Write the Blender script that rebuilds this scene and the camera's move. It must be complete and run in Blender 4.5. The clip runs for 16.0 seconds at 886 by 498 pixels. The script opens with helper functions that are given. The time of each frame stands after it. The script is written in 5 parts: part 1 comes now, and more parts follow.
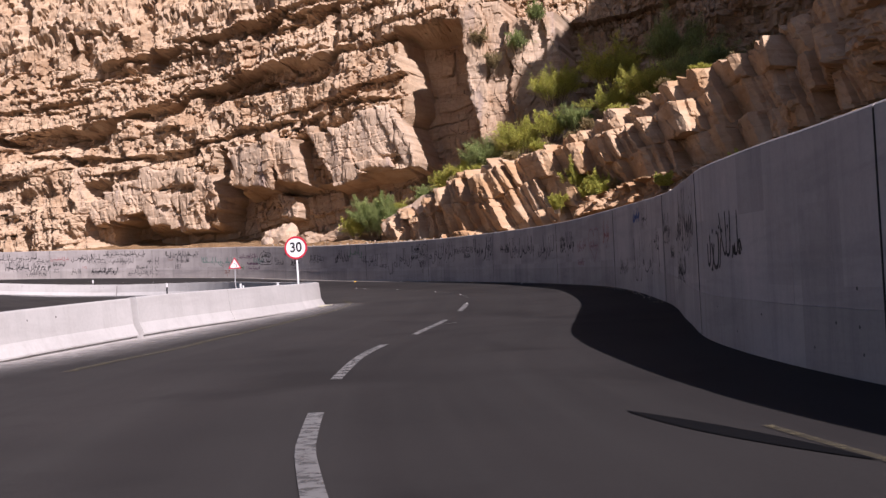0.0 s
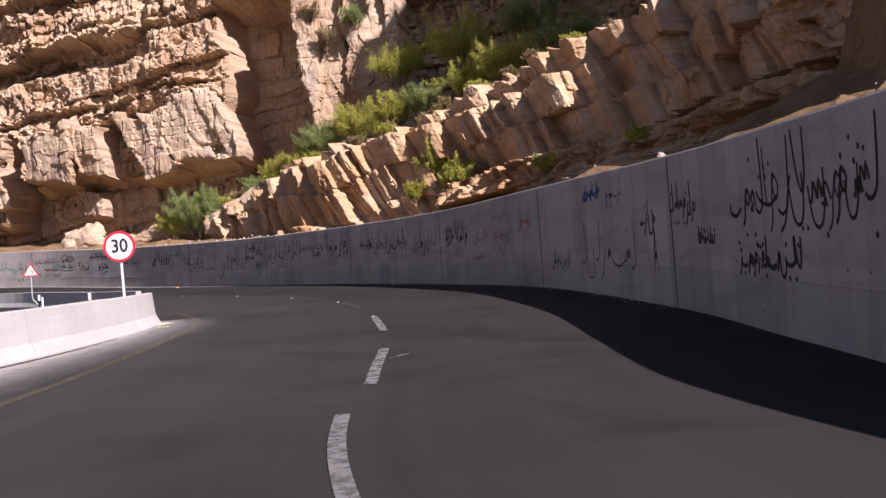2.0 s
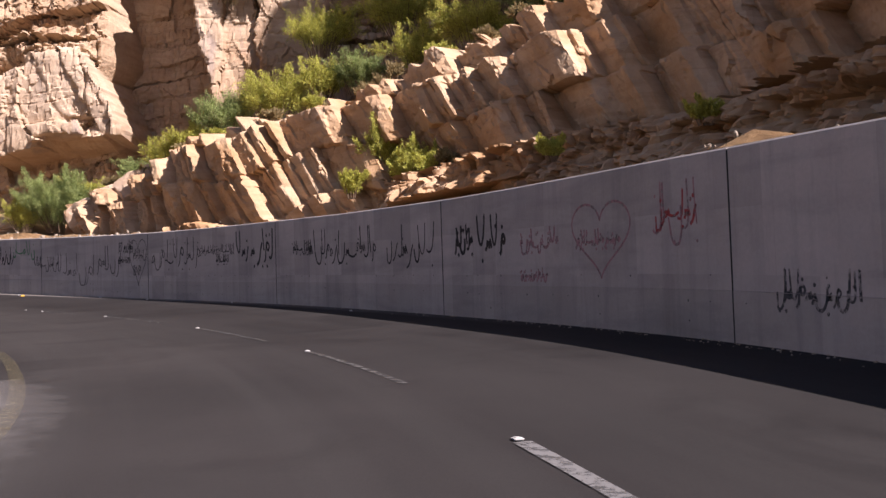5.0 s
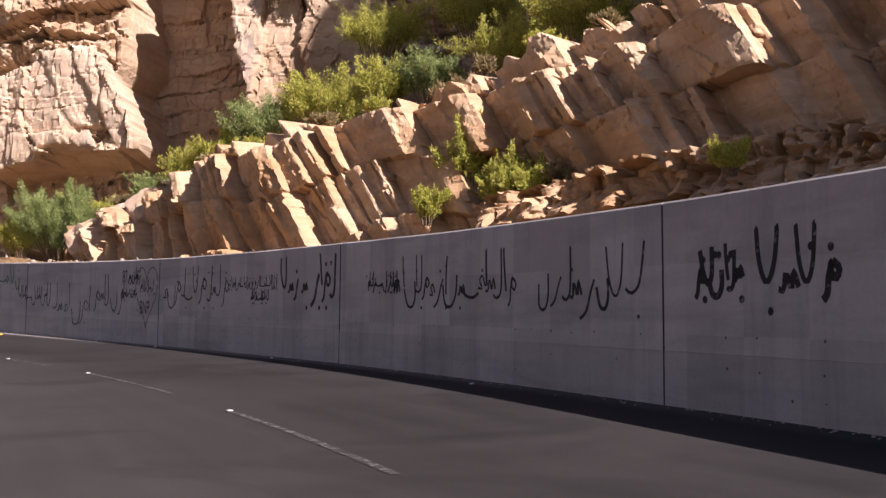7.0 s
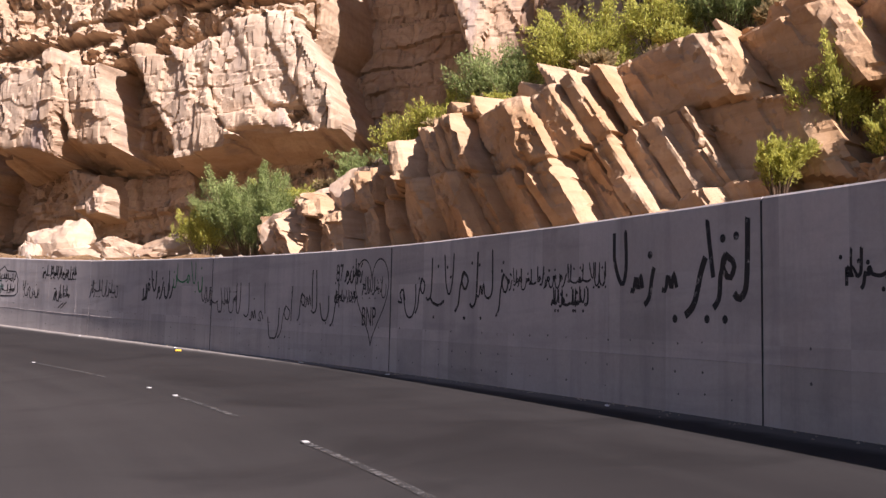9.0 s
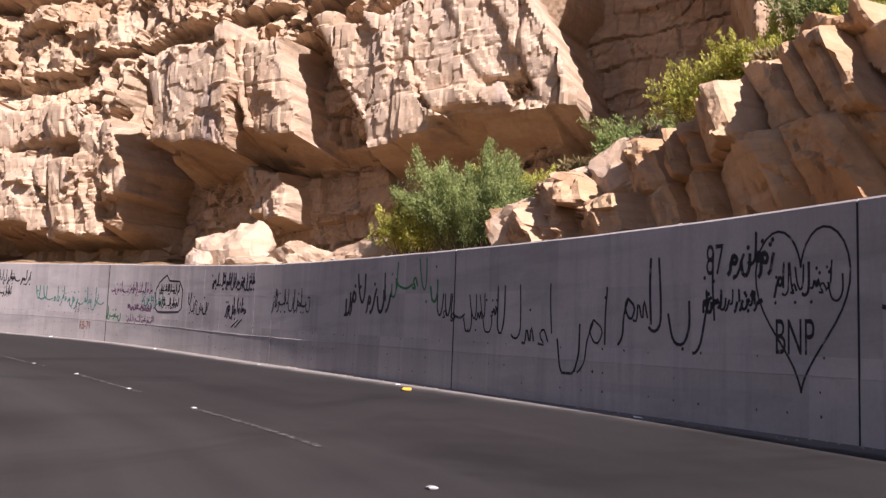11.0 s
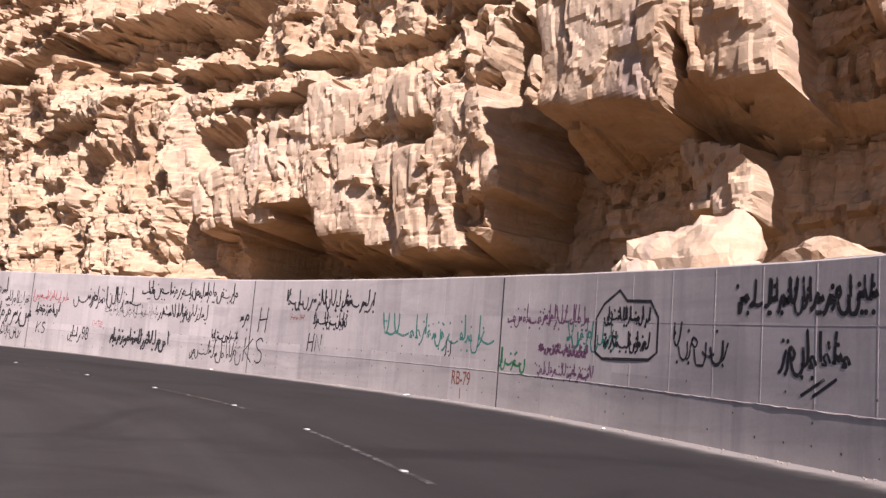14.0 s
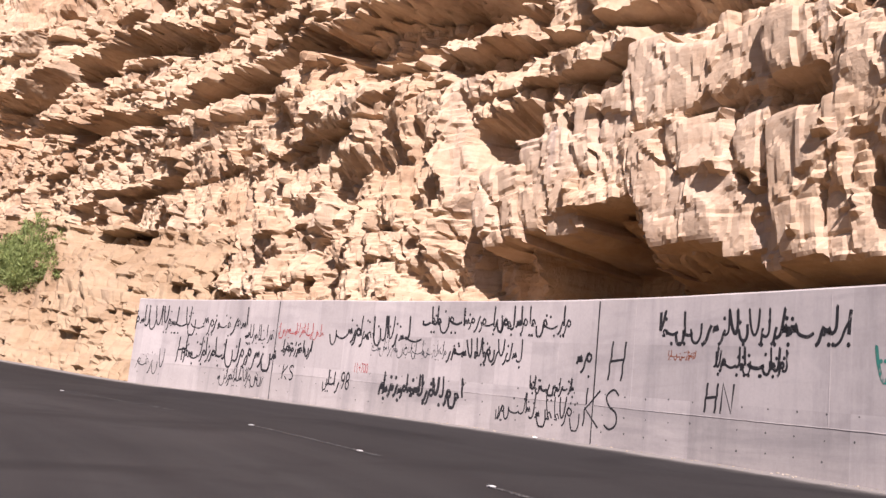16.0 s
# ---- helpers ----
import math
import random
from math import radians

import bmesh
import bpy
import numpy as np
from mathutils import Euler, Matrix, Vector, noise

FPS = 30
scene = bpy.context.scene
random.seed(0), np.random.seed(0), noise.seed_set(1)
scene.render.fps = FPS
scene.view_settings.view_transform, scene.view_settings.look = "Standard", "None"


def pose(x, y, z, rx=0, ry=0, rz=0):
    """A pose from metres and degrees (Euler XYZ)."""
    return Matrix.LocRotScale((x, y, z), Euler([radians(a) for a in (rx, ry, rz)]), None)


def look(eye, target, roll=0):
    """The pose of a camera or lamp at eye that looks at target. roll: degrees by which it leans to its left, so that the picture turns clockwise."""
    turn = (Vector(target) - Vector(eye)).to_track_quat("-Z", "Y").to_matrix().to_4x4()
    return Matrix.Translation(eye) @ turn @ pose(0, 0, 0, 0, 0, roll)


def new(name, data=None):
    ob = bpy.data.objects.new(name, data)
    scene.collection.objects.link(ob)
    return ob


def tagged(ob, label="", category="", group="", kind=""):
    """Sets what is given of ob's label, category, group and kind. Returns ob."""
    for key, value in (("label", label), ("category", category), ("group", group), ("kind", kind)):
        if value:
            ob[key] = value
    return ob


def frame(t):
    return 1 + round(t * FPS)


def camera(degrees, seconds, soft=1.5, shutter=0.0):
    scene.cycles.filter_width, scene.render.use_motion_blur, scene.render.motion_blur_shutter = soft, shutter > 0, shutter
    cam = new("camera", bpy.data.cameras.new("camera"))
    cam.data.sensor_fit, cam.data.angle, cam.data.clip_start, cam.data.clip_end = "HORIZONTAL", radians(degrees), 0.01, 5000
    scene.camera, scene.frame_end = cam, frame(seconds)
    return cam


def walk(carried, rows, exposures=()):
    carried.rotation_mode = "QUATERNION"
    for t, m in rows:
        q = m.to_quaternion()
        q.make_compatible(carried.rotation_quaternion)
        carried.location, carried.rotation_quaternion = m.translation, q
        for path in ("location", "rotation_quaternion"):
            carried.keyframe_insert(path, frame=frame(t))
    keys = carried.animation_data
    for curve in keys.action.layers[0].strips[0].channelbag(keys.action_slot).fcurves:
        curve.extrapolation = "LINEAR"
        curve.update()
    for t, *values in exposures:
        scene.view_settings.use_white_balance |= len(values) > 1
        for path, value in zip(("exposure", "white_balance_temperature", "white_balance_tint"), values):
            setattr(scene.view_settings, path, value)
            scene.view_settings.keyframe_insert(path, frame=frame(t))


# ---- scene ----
cam = camera(45.6, 16.0, 1.45)
PATH = [
    (0, (12.593, -11.158, -1.028), (12.019, -9.245, -0.929), -2.4),
    (0.5, (11.384, -9.087, -0.946), (10.894, -7.15, -0.853), -3.5),
    (1, (10.218, -7.176, -0.812), (9.818, -5.219, -0.725), -3.8),
    (1.5, (9.001, -4.895, -0.706), (8.692, -2.921, -0.626), -4.0),
    (2, (7.979, -2.712, -0.618), (7.757, -0.726, -0.542), -4.2),
    (2.5, (6.893, -0.173, -0.51), (6.723, 1.819, -0.449), -4.1),
    (3, (5.992, 2.213, -0.437), (5.857, 4.208, -0.379), -4.1),
    (3.5, (5.089, 4.851, -0.331), (5.011, 6.849, -0.271), -3.7),
    (3.7, (4.774, 5.835, -0.287), (4.718, 7.833, -0.226), -3.3),
    (5.8, (1.881, 17.227, 0.211), (1.916, 19.222, 0.347), -1.4),
    (6, (1.602, 18.399, 0.245), (1.633, 20.393, 0.395), -1.0),
    (6.5, (0.83, 21.491, 0.315), (0.835, 23.483, 0.493), -0.0),
    (7, (0.086, 24.202, 0.38), (0.068, 26.193, 0.568), 0.4),
    (7.5, (-0.887, 27.315, 0.482), (-0.976, 29.303, 0.68), 0.9),
    (8, (-1.915, 30.156, 0.57), (-2.091, 32.137, 0.78), 1.3),
    (8.5, (-3.234, 33.335, 0.666), (-3.514, 35.304, 0.872), 1.6),
    (9, (-4.307, 35.927, 0.788), (-4.662, 37.885, 0.992), 1.2),
    (9.2, (-4.926, 37.163, 0.807), (-5.304, 39.116, 1.016), 1.6),
    (11.3, (-11.553, 47.904, 1.024), (-12.239, 49.764, 1.287), 2.4),
    (11.5, (-12.285, 48.885, 1.066), (-12.996, 50.735, 1.337), 2.7),
    (12, (-14.072, 51.221, 1.19), (-14.861, 53.038, 1.471), 3.2),
    (12.5, (-16.21, 53.742, 1.317), (-17.092, 55.514, 1.602), 3.9),
    (13, (-18.211, 55.953, 1.464), (-19.174, 57.682, 1.754), 4.1),
    (13.5, (-20.622, 58.288, 1.641), (-21.686, 59.955, 1.942), 4.5),
    (14, (-22.881, 60.32, 1.76), (-24.041, 61.919, 2.074), 4.6),
    (14.5, (-25.511, 62.43, 1.92), (-26.772, 63.947, 2.251), 4.8),
    (15, (-27.788, 64.113, 2.052), (-29.129, 65.558, 2.39), 4.8),
    (15.5, (-30.485, 65.959, 2.147), (-31.902, 67.325, 2.5), 5.2),
    (16, (-33.173, 67.248, 2.323), (-34.656, 68.539, 2.687), 5.8),
]
walk(cam, [(t, look(e, g, r)) for t, e, g, r in PATH],
     [(0, 0.64, 5850, 26), (1.5, 0.82, 5850, 26), (3, 0.99, 5950, 26), (6, 1.16, 6050, 26), (9, 1.18, 6000, 26), (12.5, 1.04, 5950, 26), (16, 1.04, 6000, 26)])

# ---- light ----
world = bpy.data.worlds.new("sky")
scene.world = world
world.use_nodes = True
wn = world.node_tree
sky = wn.nodes.new("ShaderNodeTexSky")
sky.sky_type = "NISHITA"
sky.sun_disc = False
SUN_EL, SUN_DIR = radians(38), (-0.773, 0.634)          # height, and the way the light travels over the ground
sky.sun_elevation = SUN_EL
sky.sun_rotation = math.atan2(-SUN_DIR[0], -SUN_DIR[1])
wn.links.new(sky.outputs[0], wn.nodes["Background"].inputs[0])
wn.nodes["Background"].inputs[1].default_value = 0.038
sun = new("sun", bpy.data.lights.new("sun", "SUN"))
sun.data.energy, sun.data.angle, sun.data.color = 5.0, radians(0.55), (1.0, 0.92, 0.80)
sun.matrix_world = look((60, -60, 80), (60 + SUN_DIR[0], -60 + SUN_DIR[1], 80 - math.tan(SUN_EL)))

# ---- small tools ----
rng = np.random.default_rng(7)


def lattice(ix, iy, seed):
    h = np.sin(ix * 127.1 + iy * 311.7 + seed * 74.7) * 43758.5453
    return h - np.floor(h)


def noise2(x, y, seed=0):
    """Smooth value noise in -1..1, on arrays."""
    x, y = np.asarray(x, float), np.asarray(y, float)
    ix, iy = np.floor(x), np.floor(y)
    fx, fy = x - ix, y - iy
    fx, fy = fx * fx * (3 - 2 * fx), fy * fy * (3 - 2 * fy)
    a, b = lattice(ix, iy, seed), lattice(ix + 1, iy, seed)
    c, d = lattice(ix, iy + 1, seed), lattice(ix + 1, iy + 1, seed)
    return 2 * (a + (b - a) * fx + (c - a) * fy + (a - b - c + d) * fx * fy) - 1


def fbm(x, y, seed=0, octaves=4):
    return sum(noise2(x * 2 ** o, y * 2 ** o, seed + o) / 2 ** o for o in range(octaves))


def mesh_of(name, verts, faces, mat, smooth=False):
    me = bpy.data.meshes.new(name)
    if isinstance(faces, np.ndarray):
        k = faces.shape[1]
        me.vertices.add(len(verts))
        me.vertices.foreach_set("co", np.asarray(verts, np.float32).ravel())
        me.loops.add(faces.size)
        me.loops.foreach_set("vertex_index", faces.astype(np.int32).ravel())
        me.polygons.add(len(faces))
        me.polygons.foreach_set("loop_start", np.arange(0, faces.size, k, dtype=np.int32))
        me.update(calc_edges=True)
        me.polygons.foreach_set("use_smooth", np.zeros(len(faces), bool))
    else:
        me.from_pydata([tuple(v) for v in verts], [], [tuple(int(i) for i in f) for f in faces])
    me.materials.append(mat)
    if smooth:
        me.shade_smooth()
    me.update()
    return me


def part(name, data, material, parent, label=""):
    """One mesh object under a thing. data: a bmesh, a mesh, or (verts, faces)."""
    if isinstance(data, bmesh.types.BMesh):
        me = bpy.data.meshes.new(name)
        data.to_mesh(me)
        data.free()
        me.materials.append(material)
    elif isinstance(data, bpy.types.Mesh):
        me = data
    else:
        me = mesh_of(name, *data, material)
    ob = new(name, me)
    ob.parent = parent
    if label:
        ob["label"] = label
    return ob


def thing(name, label, category, group="", kind="", at=None):
    ob = new(name)
    ob.empty_display_size = 0.2
    if at is not None:
        ob.matrix_world = at
    return tagged(ob, label, category, group, kind)


def grid_faces(n, m, first=0):
    i, j = np.meshgrid(np.arange(n - 1), np.arange(m - 1), indexing="ij")
    a = (i * m + j).ravel() + first
    return np.stack([a, a + m, a + m + 1, a + 1], 1)


# ---- materials ----
def mat_base(name, rough=0.85):
    m = bpy.data.materials.new(name)
    m.use_nodes = True
    nt = m.node_tree
    b = nt.nodes["Principled BSDF"]
    b.inputs["Roughness"].default_value = rough
    b.inputs["Specular IOR Level"].default_value = 0.25
    return m, nt, b


def node(nt, kind, **inputs):
    n = nt.nodes.new("ShaderNode" + kind)
    for k, v in inputs.items():
        n.inputs[k.replace("_", " ")].default_value = v
    return n


def coords(nt, scale=(1, 1, 1), which="Position"):
    if which == "Position":
        src = nt.nodes.new("ShaderNodeNewGeometry").outputs["Position"]
    else:
        src = nt.nodes.new("ShaderNodeTexCoord").outputs[which]
    mp = nt.nodes.new("ShaderNodeMapping")
    mp.inputs["Scale"].default_value = scale
    nt.links.new(src, mp.inputs["Vector"])
    return mp.outputs["Vector"]


def ramp(nt, fac, stops):
    r = nt.nodes.new("ShaderNodeValToRGB")
    els = r.color_ramp.elements
    while len(els) < len(stops):
        els.new(0.5)
    for e, (p, c) in zip(els, stops):
        e.position, e.color = p, (*c, 1) if len(c) == 3 else c
    nt.links.new(fac, r.inputs["Fac"])
    return r.outputs["Color"]


def tex_noise(nt, vec, scale, detail=6, rough=0.6, distort=0.0):
    n = node(nt, "TexNoise", Scale=scale, Detail=detail, Roughness=rough, Distortion=distort)
    nt.links.new(vec, n.inputs["Vector"])
    return n.outputs["Fac"]


def mix(nt, fac, a, b, mode="MIX"):
    n = nt.nodes.new("ShaderNodeMix")
    n.data_type, n.blend_type = "RGBA", mode
    for sock, v in ((n.inputs[0], fac), (n.inputs[6], a), (n.inputs[7], b)):
        if isinstance(v, (int, float)):
            sock.default_value = v
        elif isinstance(v, tuple):
            sock.default_value = (*v, 1)
        else:
            nt.links.new(v, sock)
    return n.outputs[2]


def bump(nt, b, height, strength, distance, under=None):
    n = node(nt, "Bump", Strength=strength, Distance=distance)
    nt.links.new(height, n.inputs["Height"])
    if under is not None:
        nt.links.new(under, n.inputs["Normal"])
    nt.links.new(n.outputs[0], b.inputs["Normal"])
    return n.outputs[0]


def rock_material(name, pale, tan, brown, grey, grey_amount=0.5, per_block=True, rough=1.0):
    m, nt, b = mat_base(name, 0.92)
    v = coords(nt)
    big = tex_noise(nt, v, 0.16, 5, 0.55)
    col = ramp(nt, big, [(0.30, brown), (0.44, tan), (0.60, pale), (0.8, tan)])
    # thin bedding, almost level
    bed = coords(nt, (0.35, 0.35, 3.2))
    lines = tex_noise(nt, bed, 1.0, 7, 0.65)
    col = mix(nt, ramp(nt, lines, [(0.40, (0.38, 0.38, 0.38)), (0.52, (0, 0, 0))]), col, brown)
    # dark weathering that runs down the faces
    runs = tex_noise(nt, coords(nt, (0.8, 0.8, 0.16)), 0.9, 5, 0.6, 0.3)
    col = mix(nt, ramp(nt, runs, [(0.56, (0, 0, 0)), (0.70, (grey_amount,) * 3)]), col, grey)
    if per_block:
        blk = node(nt, "TexVoronoi", Scale=1.0)
        nt.links.new(coords(nt, (0.7, 0.35, 0.9)), blk.inputs["Vector"])
        one = nt.nodes.new("ShaderNodeSeparateColor")
        nt.links.new(blk.outputs["Color"], one.inputs[0])
        col = mix(nt, 0.26, col, ramp(nt, one.outputs[0], [(0, brown), (0.45, tan), (1, pale)]))
    fine = tex_noise(nt, v, 2.6, 10, 0.72)
    col = mix(nt, 0.32, col, ramp(nt, fine, [(0.3, (0.55, 0.5, 0.45)), (0.65, (1, 1, 1))]), "MULTIPLY")
    nt.links.new(col, b.inputs["Base Color"])
    n1 = bump(nt, b, tex_noise(nt, coords(nt, (1, 1, 0.55)), 1.7, 9, 0.68, 0.4), 0.6 * rough, 0.16)
    n2 = bump(nt, b, tex_noise(nt, v, 9, 6, 0.65), 0.6, 0.04, n1)
    # chips and splits: small faceted cells, taller than wide
    warp = nt.nodes.new("ShaderNodeVectorMath")
    warp.operation = "ADD"
    nz = node(nt, "TexNoise", Scale=1.1, Detail=3)
    nt.links.new(v, nz.inputs["Vector"])
    nt.links.new(nz.outputs["Color"], warp.inputs[0])
    nt.links.new(coords(nt, (2.6, 2.6, 1.5)), warp.inputs[1])
    cells = node(nt, "TexVoronoi", Scale=1.0)
    nt.links.new(warp.outputs[0], cells.inputs["Vector"])
    n3 = bump(nt, b, cells.outputs["Distance"], 0.5 * rough, 0.10, n2)
    step = nt.nodes.new("ShaderNodeSeparateColor")
    nt.links.new(cells.outputs["Color"], step.inputs[0])
    bump(nt, b, step.outputs[0], 0.5 * rough, 0.06, n3)
    return m


ROCK = rock_material("sandstone", (0.545, 0.415, 0.292), (0.475, 0.34, 0.222), (0.33, 0.205, 0.118), (0.29, 0.23, 0.205), 0.4)
ROCK_RIB = rock_material("ochre_sandstone", (0.54, 0.40, 0.27), (0.44, 0.275, 0.145), (0.285, 0.155, 0.07), (0.22, 0.165, 0.13), 0.2, True, 0.8)
ROCK_BIG = rock_material("massive_sandstone", (0.53, 0.405, 0.295), (0.475, 0.35, 0.24), (0.355, 0.23, 0.14), (0.275, 0.225, 0.215), 0.6, False, 0.45)

m, nt, b = mat_base("stony_earth", 0.95)
v = coords(nt)
col = ramp(nt, tex_noise(nt, v, 0.5, 9, 0.7), [(0.3, (0.19, 0.11, 0.05)), (0.5, (0.36, 0.225, 0.11)), (0.7, (0.46, 0.31, 0.17))])
col = mix(nt, 0.5, col, ramp(nt, tex_noise(nt, v, 6, 9, 0.75, 0.6), [(0.35, (0.42, 0.36, 0.3)), (0.62, (1, 1, 1))]), "MULTIPLY")
nt.links.new(col, b.inputs["Base Color"])
n1 = bump(nt, b, tex_noise(nt, v, 1.6, 8, 0.7, 0.8), 1.0, 0.5)
bump(nt, b, tex_noise(nt, v, 7, 8, 0.75), 0.9, 0.10, n1)
EARTH = m

m, nt, b = mat_base("asphalt", 0.88)
b.inputs["Specular IOR Level"].default_value = 0.08
v = coords(nt)
uv = nt.nodes.new("ShaderNodeUVMap").outputs["UV"]
col = ramp(nt, tex_noise(nt, v, 0.22, 5, 0.55), [(0.3, (0.033, 0.030, 0.029)), (0.7, (0.047, 0.042, 0.040))])
tracks = nt.nodes.new("ShaderNodeMapping")
tracks.inputs["Scale"].default_value = (0.02, 0.9, 1)
nt.links.new(uv, tracks.inputs["Vector"])
col = mix(nt, ramp(nt, tex_noise(nt, tracks.outputs["Vector"], 1.0, 4, 0.6), [(0.40, (0, 0, 0)), (0.72, (0.6,) * 3)]), col, (0.056, 0.052, 0.049))
patch = tex_noise(nt, coords(nt, (0.5, 0.5, 0.5)), 0.4, 5, 0.6, 1.2)
col = mix(nt, ramp(nt, patch, [(0.52, (0, 0, 0)), (0.66, (0.5,) * 3)]), col, (0.021, 0.019, 0.0185))
lane_uv = nt.nodes.new("ShaderNodeSeparateXYZ")            # the wall-side lane is darker, blending in from 8 to 5 m off the wall
nt.links.new(uv, lane_uv.inputs[0])
lane_d = node(nt, "MapRange", From_Min=8.0, From_Max=5.0)
nt.links.new(lane_uv.outputs["Y"], lane_d.inputs["Value"])
lane_s = node(nt, "MapRange", From_Min=400.0, From_Max=380.0)
nt.links.new(lane_uv.outputs["X"], lane_s.inputs["Value"])
over = node(nt, "Math")
over.operation = "MULTIPLY"
nt.links.new(lane_d.outputs[0], over.inputs[0])
nt.links.new(lane_s.outputs[0], over.inputs[1])
col = mix(nt, over.outputs[0], col, mix(nt, 1.0, col, (0.74, 0.74, 0.75), "MULTIPLY"))
grit = tex_noise(nt, v, 60, 3, 0.7)
col = mix(nt, 0.5, col, ramp(nt, grit, [(0.3, (0.55,) * 3), (0.75, (1.25,) * 3)]), "MULTIPLY")
sep = nt.nodes.new("ShaderNodeSeparateXYZ")
nt.links.new(uv, sep.inputs[0])
wob = tex_noise(nt, v, 1.1, 6, 0.7)
edge = node(nt, "Math")
edge.operation = "MULTIPLY_ADD"
nt.links.new(wob, edge.inputs[0])
edge.inputs[1].default_value = -0.7
nt.links.new(sep.outputs["Y"], edge.inputs[2])
dust = ramp(nt, edge.outputs[0], [(0.0, (0.8,) * 3), (0.16, (0.35,) * 3), (0.34, (0.08,) * 3), (0.6, (0,) * 3)])
far_s = node(nt, "MapRange", From_Min=95.0, From_Max=140.0, To_Max=0.75)
nt.links.new(sep.outputs["X"], far_s.inputs["Value"])
dusty = node(nt, "Math")
dusty.operation = "MULTIPLY"
nt.links.new(dust, dusty.inputs[0])
nt.links.new(far_s.outputs[0], dusty.inputs[1])
col = mix(nt, dusty.outputs[0], col, (0.36, 0.325, 0.295))
nt.links.new(col, b.inputs["Base Color"])
n1 = bump(nt, b, grit, 0.35, 0.006)
bump(nt, b, tex_noise(nt, v, 1.5, 4, 0.5), 0.15, 0.02, n1)
ASPHALT = m


def concrete_material(name, tone, stain, rough=0.85, boards=False):
    m, nt, b = mat_base(name, rough)
    v = coords(nt)
    col = ramp(nt, tex_noise(nt, v, 0.55, 6, 0.6), [(0.3, tuple(c * 0.86 for c in tone)), (0.7, tone)])
    streak = tex_noise(nt, coords(nt, (2.4, 2.4, 0.22)), 1.0, 6, 0.65)
    col = mix(nt, ramp(nt, streak, [(0.50, (0,) * 3), (0.72, (0.55,) * 3)]), col, stain)
    smear = tex_noise(nt, coords(nt, (0.22, 0.22, 1.7)), 1.0, 6, 0.62, 0.5)
    col = mix(nt, ramp(nt, smear, [(0.50, (0,) * 3), (0.68, (0.5,) * 3)]), col, stain)
    if boards:                                           # each shutter board leaves its own tone
        snap = nt.nodes.new("ShaderNodeVectorMath")
        snap.operation = "SNAP"
        nt.links.new(nt.nodes.new("ShaderNodeUVMap").outputs["UV"], snap.inputs[0])
        snap.inputs[1].default_value = (1.22, 1.02, 1)
        rnd = nt.nodes.new("ShaderNodeTexWhiteNoise")
        nt.links.new(snap.outputs[0], rnd.inputs["Vector"])
        col = mix(nt, 1.0, col, ramp(nt, rnd.outputs["Value"], [(0, (0.80,) * 3), (1, (1,) * 3)]), "MULTIPLY")
    pale = tex_noise(nt, coords(nt, (0.5, 0.5, 0.8)), 1.3, 5, 0.6)
    col = mix(nt, ramp(nt, pale, [(0.56, (0,) * 3), (0.72, (0.3,) * 3)]), col, tuple(min(0.85, c * 1.2) for c in tone))
    col = mix(nt, 0.35, col, ramp(nt, tex_noise(nt, v, 14, 8, 0.75), [(0.3, (0.72,) * 3), (0.6, (1,) * 3)]), "MULTIPLY")
    nt.links.new(col, b.inputs["Base Color"])
    n1 = bump(nt, b, tex_noise(nt, v, 1.3, 4, 0.5), 0.25, 0.03)
    bump(nt, b, tex_noise(nt, v, 40, 5, 0.7), 0.3, 0.006, n1)
    return m


CONCRETE = concrete_material("wall_concrete", (0.51, 0.452, 0.425), (0.305, 0.274, 0.266), boards=True)
CONCRETE_LOW = concrete_material("kicker_concrete", (0.46, 0.408, 0.38), (0.25, 0.225, 0.22), boards=True)
BARRIER = concrete_material("barrier_concrete", (0.485, 0.46, 0.44), (0.36, 0.335, 0.318))


def plain(name, colour, rough=0.6, wear=0.25, metal=0.0):
    m, nt, b = mat_base(name, rough)
    b.inputs["Metallic"].default_value = metal
    col = mix(nt, wear, colour, ramp(nt, tex_noise(nt, coords(nt), 9, 7, 0.7), [(0.3, (0.35,) * 3), (0.62, (1,) * 3)]), "MULTIPLY")
    nt.links.new(col, b.inputs["Base Color"])
    return m


def worn_paint(name, colour, gone=0.42, bare=0.1):
    """Paint with bare patches: it lets the surface below through."""
    m, nt, b = mat_base(name, 0.75)
    b.inputs["Base Color"].default_value = (*colour, 1)
    a = ramp(nt, tex_noise(nt, coords(nt), 7, 8, 0.75), [(gone - 0.06, (bare,) * 3), (gone + 0.06, (1,) * 3)])
    nt.links.new(a, b.inputs["Alpha"])
    return m


